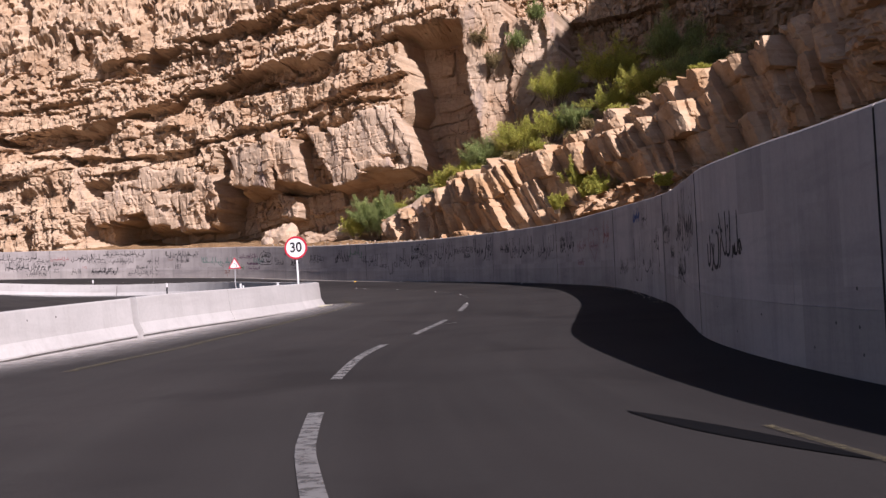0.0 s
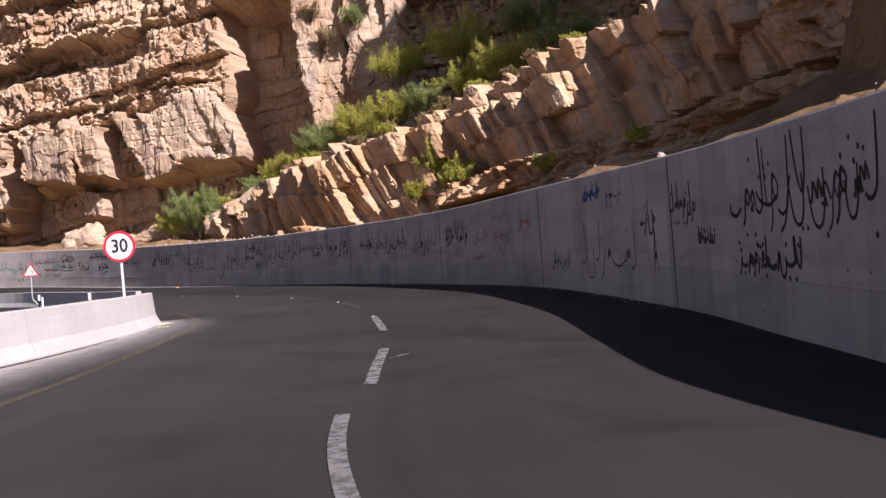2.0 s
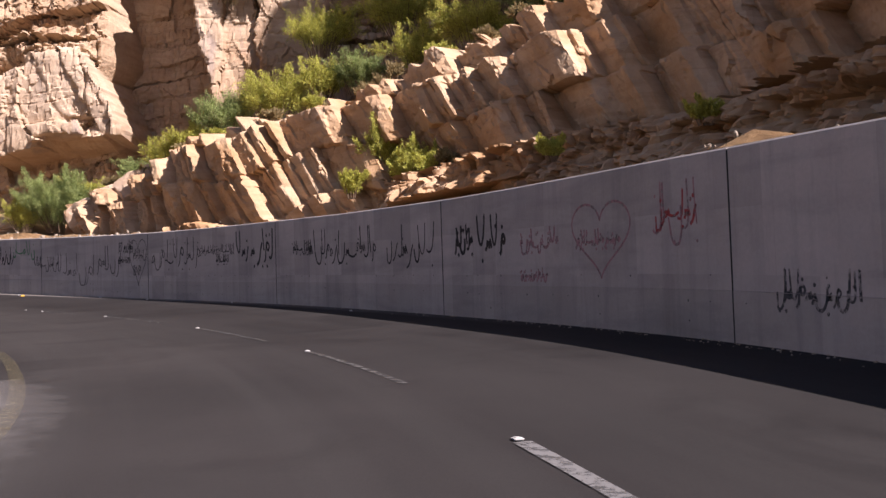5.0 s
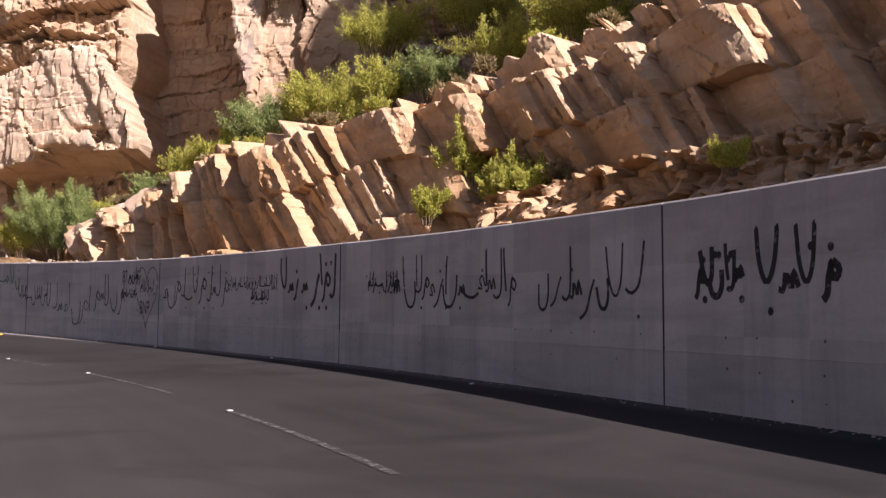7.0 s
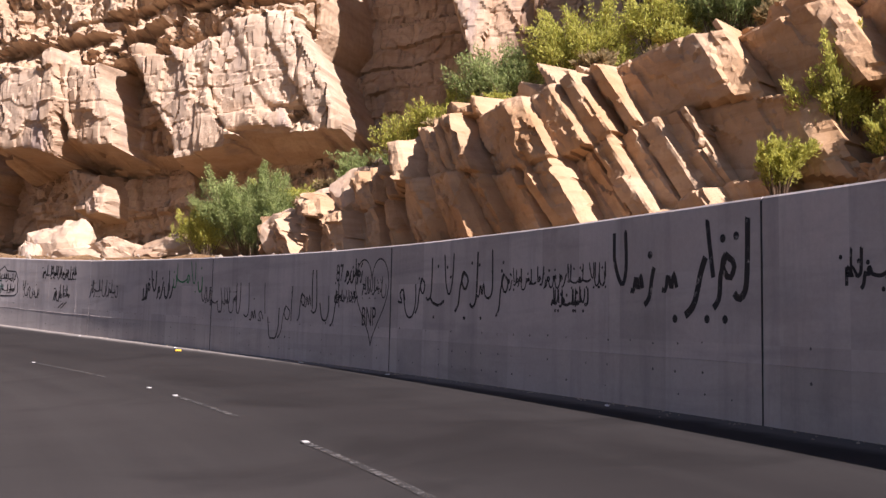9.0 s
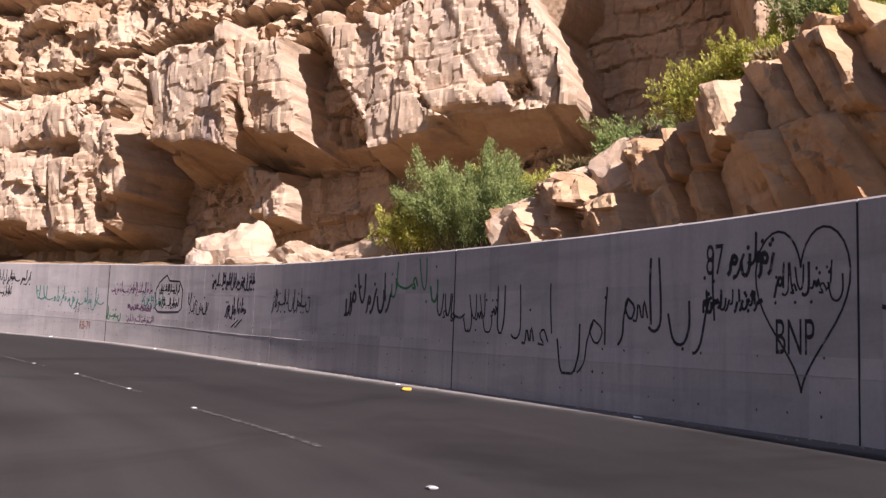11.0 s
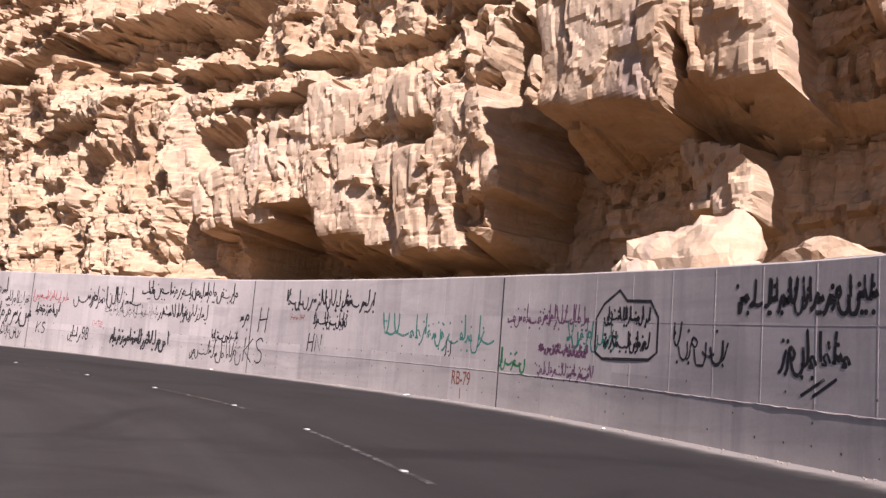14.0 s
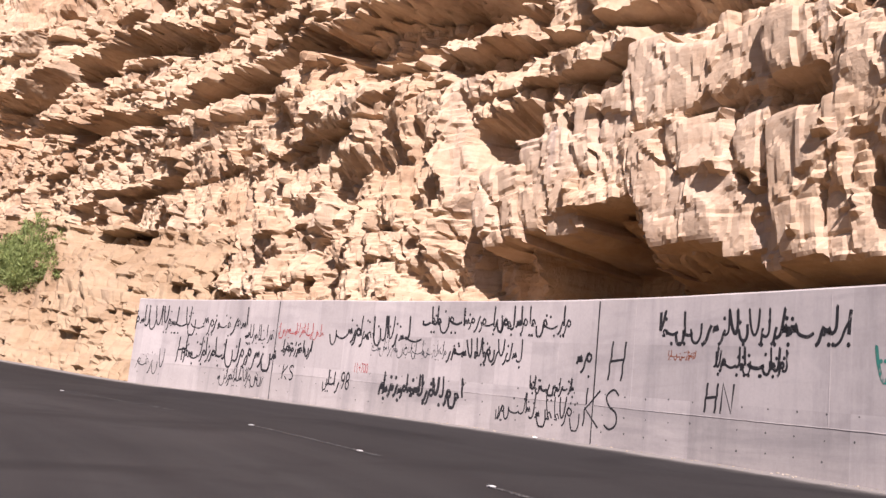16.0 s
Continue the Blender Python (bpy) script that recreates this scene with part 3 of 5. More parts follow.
# blocks of little-bedded rock: x0, x1 (at the middle height), v0, v1, how far out, lean (to the left per metre up), fall of the foot along x
MASSIVE = [
    (-60.0, -58.0, 9.8, 13.1, 0.6, 0.1, 0), (-58.2, -55.6, 10.2, 13.8, 0.5, 0.1, 0), (-55.6, -53.2, 11.4, 14.5, 0.8, 0.1, -0.2),
    (-53.2, -49.4, 8.7, 13.0, 0.8, 0.15, 0), (-49.2, -45.5, 8.2, 12.5, 0.5, 0.2, 0), (-54.0, -46.5, 12.9, 15.4, 1.0, 0, 0),
    (-46.4, -44.8, 10.8, 14.4, 0.7, 0.1, -0.4), (-44.8, -43.4, 9.6, 14.0, 0.8, 0.1, 0),
    (-40.5, -35.4, 11.2, 16.3, 2.7, 0.06, -0.2), (-35.4, -32.5, 11.6, 15.9, 2.0, 0.12, -0.2),
    (-29.9, -26.2, 10.2, 16.4, 1.3, 0.42, 0.1), (-26.7, -23.8, 11.4, 16.9, 1.4, 0.42, 0), (-24.4, -21.7, 12.5, 17.2, 1.6, 0.42, 0), (-25.9, -22.4, 11.3, 12.6, 1.2, 0.3, 0),
    (-22.1, -20.4, 11.3, 17.4, 1.9, 0.4, 0), (-35.7, -33.5, 8.2, 10.4, -0.9, 0, 0), (-12.8, -8.8, 9.0, 26.0, 4.8, 0.12, 0), (-8.8, -4.0, 9.0, 24.0, 5.4, 0.1, 0)]
# hollows: x0, x1, v0, v1, how deep
HOLLOW = [
    (-43.2, -40.0, 4.0, 15.8, 5.2), (-58.2, -36.0, 1.0, 8.2, 4.2), (-58.0, -53.4, 1.0, 10.8, 6.0), (-61.0, -58.2, 7.8, 14.4, 2.2), (-41.0, -20.0, 3.0, 11.2, 3.8),
    (-33.0, -29.0, 8.0, 16.4, 2.0), (-20.6, -12.0, 7.5, 25.0, 6.0), (-70.6, -65.6, 13.2, 14.7, 1.0), (-73.6, -71.2, 12.6, 13.6, 0.8), (-73.0, -70.2, 10.8, 11.8, 0.9),
    (-63.6, -60.8, 7.4, 9.4, 1.2), (-47.6, -45.6, 11.6, 12.7, 1.6), (-69.6, -69.2, 8.0, 13.0, 0.8)]
# bedding planes that have weathered back under an overhang: knots of (x, v of the roof), height, depth
LEDGE = [([-112, -100, -93, -86, -84], [25.4, 26.8, 27.4, 26.4, 25.4], 1.9, 2.2), ([-104, -98, -88, -79, -70, -60, -49, -36, -26], [23.2, 22.6, 21.2, 21.9, 21.6, 22.0, 23.4, 24.9, 25.2], 1.3, 2.3),
         ([-70, -63, -57, -50], [19.0, 18.4, 17.6, 17.2], 0.6, 1.3), ([-98, -90, -82], [17.2, 16.6, 16.9], 0.7, 1.0), ([-60, -48, -36, -22], [28.4, 29.6, 29.9, 30.4], 0.8, 1.5), ([-48, -40, -30, -20], [17.6, 18.2, 18.5, 19.5], 0.5, 1.0)]


def massive(x, v, seed):
    """Little-bedded rock: a few upright cracks, broad broken faces, worn ledges."""
    q = x / 2.1 + 0.9 * noise2(x / 2.6, v / 7, seed) + 0.16 * noise2(v / 1.2, x * 0.2, seed + 1)
    col = np.floor(q)
    fu = q - col
    led = np.floor(v / 2.6 + 3 * lattice(col, 1, seed) + 0.3 * noise2(x / 0.8, v, seed + 2))
    n = 0.5 * (lattice(col, 2, seed) - 0.5) + 0.30 * (lattice(col, led, seed + 3) - 0.5) + 0.35 * (lattice(col, 3, seed) - 0.5) * (fu - 0.5)
    n = n - 0.30 * np.exp(-np.minimum(fu, 1 - fu) / 0.025) * (lattice(col, led, seed + 4) < 0.7)
    thin = np.abs(noise2(x * 0.12, v * 1.1 + 0.2 * noise2(x, v, seed + 5), seed + 6))
    n = n - 0.10 * np.exp(-thin / 0.05)
    return n + facets(x, v, 1.1, 2.6, seed + 7, 0.12, 0.07) + facets(x, v, 0.4, 0.9, seed + 8, 0.14, 0.02), col


def cliff_hollow(x, v):
    ragged = 0.6 * noise2(x / 2.1, v / 1.6, 45)
    dpt = np.zeros_like(x)
    for x0, x1, v0, v1, d in HOLLOW:
        inside = np.clip(np.minimum(np.minimum(x - x0, x1 - x), np.minimum(v - v0, v1 - v)) / 1.1 + 0.5 + ragged, 0, 1)
        dpt = np.maximum(dpt, d * inside)
    return dpt


crng = np.random.default_rng(5)
bounds, flag = [-12.0], False
while bounds[-1] < 50:
    v0 = bounds[-1]
    flag = (not flag) and crng.random() < 0.4
    bounds.append(v0 + (crng.uniform(0.2, 0.34) if flag else (1.4 if v0 < 10 else 1.0 if v0 < 16.5 else 1.5 if v0 < 20 else 0.85 if v0 < 29 else 1.2) * crng.uniform(0.6, 1.4)))
BEDS = np.array(bounds)
ax = np.r_[np.arange(-200, -150, 1.0), np.arange(-150, -112, 0.3), np.arange(-112, 10, 0.11), np.arange(10, 40, 0.3), np.arange(40, 71, 1.0)]
av = np.r_[-2, -0.5, np.arange(1, 31, 0.11), np.arange(31, 48, 0.35)]
CX, CV = np.meshgrid(ax, av, indexing="ij")
tilt_g = np.interp(CX, [-110, -80, -60, -45, -30, -10, 10], [-2.0, -0.8, 0, 0.9, 2.8, 6.2, 9.5])     # the beds dip more steeply towards the outcrop
cn, c_lay, c_col = bedded(CX, CV - tilt_g, BEDS, 31, 1.0, np.interp(CX, [-66, -55], [0.3, 0.55]))
cn = cn + 0.9 * noise2(CX / 9, CV / 5, 31) + facets(CX + 0.4 * noise2(CX, CV, 34), CV, 2.4, 1.7, 33, 0.22, 0.30) - 4.0 * np.clip(noise2(CX / 2.4, CV / 7, 37) - np.interp(CX, [-60, -50], [0.48, 0.5]), 0, 1)
cn = cn + facets(CX, CV, 0.75, 0.6, 51, 0.30, 0.10) + facets(CX, CV, 0.3, 0.42, 52, 0.36, 0.04)
zone = np.clip(np.minimum(np.minimum(CX + 84, -56 - CX) / 3, np.minimum(CV - 4, 16.6 - CV) / 1.2) + 0.5 * noise2(CX / 2.5, CV / 2, 46), 0, 1)
tall_n, _ = massive(CX * 2.1, CV * 1.15 + 0.25 * CX, 63)
cn = cn * (1 - 0.62 * zone) + zone * (1.25 * tall_n + facets(CX, CV, 1.5, 2.3, 64, 0.16, 0.24))
for lx, lv_, tall_, back_ in LEDGE:
    roof = np.interp(CX, lx, lv_) + 0.45 * noise2(CX / 3.1, CX * 0, 47) + 0.35 * (lattice(np.floor(CX / 1.7 + 0.5 * noise2(CX, CV, 49)), 3, 48) - 0.5)
    ends = np.clip(np.minimum(CX - lx[0], lx[-1] - CX) / 2.5, 0, 1)
    under = (roof - CV) / (tall_ * (0.75 + 0.5 * noise2(CX / 4.0, CX * 0, 50)))
    cn = cn - back_ * ends * np.where((under > 0) & (under < 2.0), np.clip(under / 0.4, 0, 1) * np.clip(2.0 - under, 0, 1) ** 0.7, 0) + 0.5 * ends * np.exp(-np.clip(-under, 0, 9) / 0.8) * (under <= 0)
deep = cliff_hollow(CX, CV)
cn = cn * (1 - 0.12 * deep) - deep
owner = np.full(CX.shape, -1)
mn, m_col = massive(CX, CV, 61)
for k, (x0, x1, v0, v1, out, lean_, fall_) in enumerate(MASSIVE):
    XL = CX + lean_ * (CV - 0.5 * (v0 + v1))
    foot_ = 0.7 * (lattice(m_col, 5, 70 + k) - 0.4) + 0.12 * noise2(CX / 0.9, CV * 0.1, 71) + fall_ * (XL - 0.5 * (x0 + x1))
    head_ = 0.9 * (lattice(m_col, 6, 70 + k) - 0.6) + 0.3 * noise2(CX / 1.0, CV * 0.1, 72)
    side_ = 0.30 * noise2(CV / 1.3 + 0.3, CX * 0.02, 73 + k) + 0.12 * noise2(CV / 0.35, CX * 0.02, 93 + k)
    edge_ = np.minimum(np.minimum(XL - x0 - side_, x1 + side_ - XL), np.minimum(CV - v0 - foot_, v1 + head_ - CV))
    bulge = min(1.0, 0.2 * (v1 - v0)) * np.clip((v1 - CV) / (v1 - v0), 0, 1)
    skirt = 15 * np.clip(-edge_, 0, 9)
    face = out + mn - bulge - np.where(edge_ > 0, 0.14 * np.exp(-np.clip(edge_, 0, 9) / 0.12), 0.14 + skirt)
    inside = (edge_ > -0.5) & (face > cn)
    cn = np.where(inside, face, cn)
    owner = np.where(inside, k, owner)
rock_cliff = thing("rock_cliff", "tall layered beige sandstone cliff with overhanging blocks and dark hollows", "cliff", kind="structure")
c_pts = cliff_point(CX, CV, cn).reshape(-1, 3)
c_faces = grid_faces(len(ax), len(av))
c_own = owner.ravel()[c_faces].max(1)


def sheet_part(name, pts, faces, mat, parent, label=""):
    used, idx = np.unique(faces, return_inverse=True)
    return part(name, (pts[used], idx.reshape(faces.shape)), mat, parent, label)


sheet_part("bedded_rock", c_pts, c_faces[c_own < 0], ROCK, rock_cliff, "thin courses of cracked beige sandstone")["kind"] = "stuff"
for k in range(len(MASSIVE)):
    sheet_part("rock_block", c_pts, c_faces[c_own == k], ROCK_BIG, rock_cliff, "massive jointed sandstone block")


# ---- hillside behind the wall ----
hs = np.arange(0, JOINTS[-1] + 3, 0.8)
hw = np.r_[0.36, 0.7, 1.2, 1.8, 2.6, np.arange(3.5, 62, 0.9)]
HS, HW = np.meshgrid(hs, hw, indexing="ij")
HX, HY, HZ0 = on_line(HS, -HW)


def knots(values):
    return np.interp(HS, [0, S_F - 25, S_F - 8, S_F + 10, S_D, S_C, S_C + 12, S_A + 4, S_J2, S_J1, JOINTS[-1], 400], values)


rise1 = knots([0.3, 0.3, 0.16, 0.04, 0.03, 0.02, 0.02, 0.06, 0.08, 0.08, 0.05, 0.05])    # first slope
brk = knots([3, 4, 4, 15, 17, 17.5, 17, 12, 9, 8, 8, 8])                                   # where it steepens
rise2 = knots([0.9, 0.5, 0.08, 0.45, 0.60, 0.55, 0.45, 0.3, 0.2, 0.2, 0.3, 0.3])
lift = knots([0, 0, 0, 2.0, 4.2, 3.4, 2.2, 0.4, 0, 0, 0, 0])                               # the step of the rock rib
HZ = HZ0 + WALL_H - 0.05 + rise1 * np.minimum(HW, brk) + lift / (1 + np.exp(-(HW - brk) / 0.6)) + rise2 * np.clip(HW - brk, 0, 45)
HZ = HZ + np.clip((HW - 0.8) / 3, 0, 1) * np.interp(HS, [S_F + 12, S_F + 24], [1, 0.3]) * (facets(HX, HY, 3.2, 3.2, 69, 0.4, 0.25) + 0.5 * facets(HX, HY, 5.5, 4.5, 70, 0.5, 0.6))
HZ = HZ - np.interp(HS, [JOINTS[-1] - 5, JOINTS[-1] - 0.5], [0, 3.6]) * np.exp(-HW / 9)
HZ = HZ + np.clip((HW - 4) / 8, 0, 1) * (0.55 * fbm(HX / 5, HY / 5, 61) + 0.18 * fbm(HX / 1.2, HY / 1.2, 63, 3))
# unseen high hill, added to throw shade on the slope behind the outcrop
side = np.clip((HX - 24.0) / 6, 0, 1)
side = side * side * (3 - 2 * side) * np.clip((HY - 27) / 3, 0, 1)
HZ = np.maximum(HZ, HZ * (1 - side) + side * (31 + 14 * np.clip((HY - 43.5) / 3.5, 0, 1) + 15 * np.clip((HY - 50) / 4, 0, 1) + 1.5 * fbm(HX / 6, HY / 6, 67)))
crest = 4.3 + 0.45 * (HX - 13.8)
bank = np.where(HY < 35.5, crest - 0.27 * (35.5 - HY), crest - 0.9 * np.clip(HY - 35.5, 0, 2.4)) + 0.10 * fbm(HX / 1.5, HY / 1.5, 65)
on_bank = np.clip((HX - 11.0) / 1.5, 0, 1) * np.clip((HY - 21) / 3, 0, 1) * np.clip((39.5 - HY) / 2, 0, 1) * np.clip((HW - 1) / 2, 0, 1)
HZ = HZ * (1 - on_bank) + bank * on_bank
# unseen ridge, added to shade the right end of the outcrop below its rim
ridge = np.clip((HX - 18.5) / 3.0, 0, 1) * np.clip((HY - 27) / 2, 0, 1) * np.clip((53.5 - HY) / 3, 0, 1)
HZ = np.maximum(HZ, HZ * (1 - ridge) + ridge * (np.interp(HY, [27, 40, 46, 50], [17, 20, 23, 24]) + 1.0 * fbm(HX / 4, HY / 4, 64)))
hillside = new("hillside", mesh_of("hillside", np.stack([HX.ravel(), HY.ravel(), HZ.ravel()], 1), grid_faces(len(hs), len(hw)), EARTH))
tagged(hillside, "dry stony hillside with scree behind the wall", "hillside", kind="structure")


def hill_z(x, y):
    k = np.argmin((HX - x) ** 2 + (HY - y) ** 2)
    return float(HZ.ravel()[k])


# ---- the ochre rib of leaning slabs ----
RIB = np.array([(-19.5, 79.5, 4.6), (-15, 74.5, 4.2), (-11.5, 70.5, 4.2), (-6.5, 66.6, 4.6), (-1.5, 64.0, 5.2), (3.0, 60.5, 5.9), (8.0, 56.5, 6.6), (12.5, 52.0, 6.7), (16.0, 46.0, 7.2), (18.8, 39.5, 7.4), (20.2, 34.0, 6.4)])
QS, QP = spline(RIB, 0.25)
QT = np.gradient(QP[:, :2], axis=0)
QT /= np.hypot(*QT.T)[:, None]
QN = np.stack([QT[:, 1], -QT[:, 0]], 1)                 # towards the road


def rib_point(u, v, n):
    x, y, z = (np.interp(u, QS, QP[:, k]) for k in range(3))
    n = n - 0.06 * v
    return np.stack([x + np.interp(u, QS, QN[:, 0]) * n, y + np.interp(u, QS, QN[:, 1]) * n, z + v], -1)


rock_rib = thing("rock_outcrop", "ochre sandstone outcrop of leaning cracked slabs", "rock outcrop", kind="structure")
rrng = np.random.default_rng(12)


def rib_place(u, v, n):
    return rib_point(u - 0.62 * (v + 1.6), v, n)


# slabs of uneven width in rows that sit on common bedding planes
ru, rv = np.arange(0.5, QS[-1] - 0.5, 0.085), np.r_[-2.6, np.arange(-2.0, 9.4, 0.085)]
RU, RV = np.meshgrid(ru, rv, indexing="ij")
SPLITS = np.array([-0.3, 2.2, 4.4, 6.6])
r_bed = RV + 0.6 * noise2(RU / 5, RV / 8, 77) + 0.05 * noise2(RU / 0.7, RV, 78)
row = np.searchsorted(SPLITS, r_bed)
row_f = np.abs(r_bed[..., None] - SPLITS).min(-1)
slab = np.zeros(RU.shape, int)
slab_f = np.zeros(RU.shape)
slab_w = np.zeros(RU.shape)
for k in range(5):
    edges = np.cumsum(np.where(rrng.random(90) < np.where(np.arange(90) < 9, 0.75, 0.5), rrng.uniform(1.2, 3.6, 90), rrng.uniform(0.25, 0.95, 90))) - 1.5 * rrng.random()
    uu = RU + 0.05 * noise2(RV / 0.6, RU * 0.3, 79) + rrng.uniform(-0.05, 0.05) * RV
    kk = np.clip(np.searchsorted(edges, uu) - 1, 0, 88)
    here = row == k
    slab = np.where(here, kk, slab)
    slab_w = np.where(here, edges[kk + 1] - edges[kk], slab_w)
    slab_f = np.where(here, (uu - edges[kk]) / (edges[kk + 1] - edges[kk]), slab_f)
r1, r2, r3, r4 = (lattice(slab, row, 80 + k) for k in range(4))
rn = 0.55 - 0.34 * row + 0.5 * noise2(RU / 5, row * 0.5, 71) + 0.95 * (r1 - 0.5)
rn = rn + (0.28 + 0.30 * r2) * (slab_f - 0.5) * slab_w + 0.22 * (r3 - 0.5) * (RV - 2 * row)            # open side turned to the right
rn = rn - (0.25 + 0.35 * r3) * np.clip((slab_f - 0.80) / 0.20, 0, 1) * np.minimum(slab_w, 1.3) - 0.14 * np.exp(-row_f / 0.05)    # worn outer edge
broken = 0.42 + 0.35 * np.clip(noise2(RU / 4, RV / 3, 97), 0, 1) + 0.9 * np.clip((11 - RU) / 5, 0, 1)
rn = rn + broken * (facets(RU, RV, 0.9, 1.5, 85, 0.30, 0.09) + facets(RU, RV, 0.3, 0.4, 86, 0.4, 0.04))
rough_n, _, _ = bedded(RU, RV + 3, np.arange(0, 14, 0.8) + 0.2 * rrng.random(18), 87, 0.3)
far = np.clip((RU + 1.0 * noise2(RU, RV / 2, 88) - 55) / 1.5, 0, 1)
rn = rn * (1 - far) + far * (0.5 - 0.10 * (RV + 1) + 0.8 * noise2(RU / 4, RV / 2.5, 89) + rough_n + facets(RU, RV, 1.3, 0.9, 91, 0.5, 0.28) + facets(RU, RV, 0.5, 0.45, 90, 0.45, 0.1))
# split, pointed tops, then back into the slope
top = np.interp(RU, [0, 5, 9, 14, 20, 28, 36, 42, 48, 54, 60], [2.0, 2.7, 3.6, 4.4, 4.8, 5.2, 5.9, 6.1, 6.4, 7.4, 8.6]) + 0.5 * (lattice(slab, row, 95) - 0.5) - (0.05 + 0.22 * r4) * slab_f * np.minimum(slab_w, 1.6) + 0.35 * noise2(RU / 0.5, RU * 0, 96)
over = np.clip(RV - top, 0, 2.2)
rn = rn - 2.0 * over
rib_pts = rib_place(RU, np.minimum(RV, top + 0.25 * over), rn).reshape(-1, 3)
rib_faces = grid_faces(len(ru), len(rv))
rib_id = np.where(RU < 55, row * 100 + slab, 900).ravel()[rib_faces].max(1)
for k in np.unique(rib_id):
    piece = sheet_part("broken_rock" if k == 900 else "rock_slab", rib_pts, rib_faces[rib_id == k], ROCK_RIB, rock_rib)
    if k == 900:
        piece["kind"] = "stuff"

# low ledges that crop out of the slope between rib and wall
lu, lv = np.arange(25.0, QS[-1], 0.09), np.arange(-8.0, -0.2, 0.08)
LU, LV = np.meshgrid(lu, lv, indexing="ij")
led_n, _, _ = bedded(LU, LV + 8.2, np.cumsum(np.r_[0, rrng.uniform(0.35, 0.9, 30)]), 83, 1.0)
led_n = led_n + 2.2 + 0.8 * (-0.9 - LV) + 0.9 * noise2(LU / 4, LV, 81) + facets(LU, LV, 1.1, 0.5, 84, 0.4, 0.1) + facets(LU, LV, 0.45, 0.25, 82, 0.5, 0.12) - 2.5 * np.clip(1 - (LU - 25) / 4, 0, 1)
led_p = rib_point(LU, LV, led_n)
near = np.argmin((led_p[..., :1] - LP[::4, 0]) ** 2 + (led_p[..., 1:2] - LP[::4, 1]) ** 2, axis=-1) * 4
behind = -((led_p[..., :2] - LP[near][..., :2]) * LN[near]).sum(-1)
led_n = led_n - 1.3 * np.clip(1.2 - behind, 0, 9)                    # none reaches the wall
part("low_ledges", (rib_point(LU, LV, led_n).reshape(-1, 3), grid_faces(len(lu), len(lv))), ROCK_RIB, rock_rib, "broken brown rock ledges")["kind"] = "stuff"


# ---- boulders and loose stones ----
def boulder_mesh(name, sx, sy, sz, seed, mat, cuts=3, rough=0.10):
    bm = bmesh.new()
    bmesh.ops.create_icosphere(bm, subdivisions=cuts, radius=1)
    r = np.random.default_rng(seed)
    p = np.array([vtx.co for vtx in bm.verts])
    planes = r.normal(0, 1, (22, 3))
    planes /= np.linalg.norm(planes, axis=1)[:, None]
    for q in planes:                                      # knock flat faces off it
        d = np.clip(p @ q - r.uniform(0.50, 0.80), 0, 1)
        p = p - d[:, None] * q
    if cuts > 2:
        a = np.arctan2(p[:, 1], p[:, 0])
        p = p * (1 + facets(a * 1.2 + seed, p[:, 2], 0.5, 0.4, seed, 0.25, 0.03) + rough * noise2(a * 2 + seed, p[:, 2] * 3, seed))[:, None]
    for vtx, q in zip(bm.verts, p):
        vtx.co = (q[0] * sx * 1.25, q[1] * sy * 1.25, q[2] * sz * 1.25)
    return bm_mesh(name, bm, mat)


def boulder(x, y, z, sx, sy, sz, seed, label="pale weathered boulder behind the wall", mat=ROCK_BIG, turn=0):
    ob = new("boulder", boulder_mesh("boulder", sx, sy, sz, seed, mat, 4))
    ob.matrix_world = pose(x, y, z, 0, 0, turn)
    return tagged(ob, label, "boulder", "boulders behind the wall")


boulder(-19.0, 79.6, 6.1, 1.5, 1.2, 1.35, 3)
boulder(-17.0, 78.8, 6.9, 1.3, 1.2, 1.2, 4)
boulder(-15.3, 77.2, 7.2, 1.1, 1.0, 1.5, 9)
for k, (x, y, z, sx, sz) in enumerate([(-33.3, 85.5, 5.5, 1.5, 1.9), (-34.4, 85.1, 5.0, 1.3, 1.3), (-32.2, 85.0, 4.7, 1.2, 1.2), (-35.6, 84.8, 4.6, 1.2, 0.9), (-33.2, 84.7, 4.6, 1.0, 1.1)]):
    boulder(x, y, z, sx, 1.1, sz, 5 + k, "bright lump of rock below the cliff")
for k, x in enumerate(np.arange(-31.0, -19.5, 1.9)):
    boulder(x, 84.6 - 0.12 * (x + 31), 5.3 + 0.06 * (x + 31), 1.9, 1.2, 0.75 + 0.15 * (k % 2), 30 + k, "pale flat rock at the cliff foot")

# loose stones on the wall's back edge and scree
srng = np.random.default_rng(33)
stone_me = [boulder_mesh("stone", 1, 0.8, 0.65, 200 + k, STONE, 1, 0.3) for k in range(6)]
sv, sf, nv0 = [], [], 0
for k in range(1000):
    s = srng.uniform(S_F - 6, S_J2) if k > 250 else srng.uniform(S_F + 4, S_C + 4)
    w = abs(srng.normal(0, 1)) * (5 if k > 250 else 0.35) + 0.5
    if w > 16:
        continue
    x, y, _ = on_line(s, -w)
    r = min(0.09 if k <= 250 else 0.2, 0.035 * srng.pareto(1.8) + 0.03)
    me = stone_me[k % 6]
    c = np.array([q.co for q in me.vertices]) @ np.array(Euler((srng.uniform(0, 6), srng.uniform(0, 6), srng.uniform(0, 6))).to_matrix()).T * r
    ci = np.argmin((hs - s) ** 2) * len(hw) + np.argmin((hw - w) ** 2)
    sv.append(c + (x, y, HZ.ravel()[ci] + 0.3 * r))
    sf += [tuple(i + nv0 for i in q.vertices) for q in me.polygons]
    nv0 += len(c)
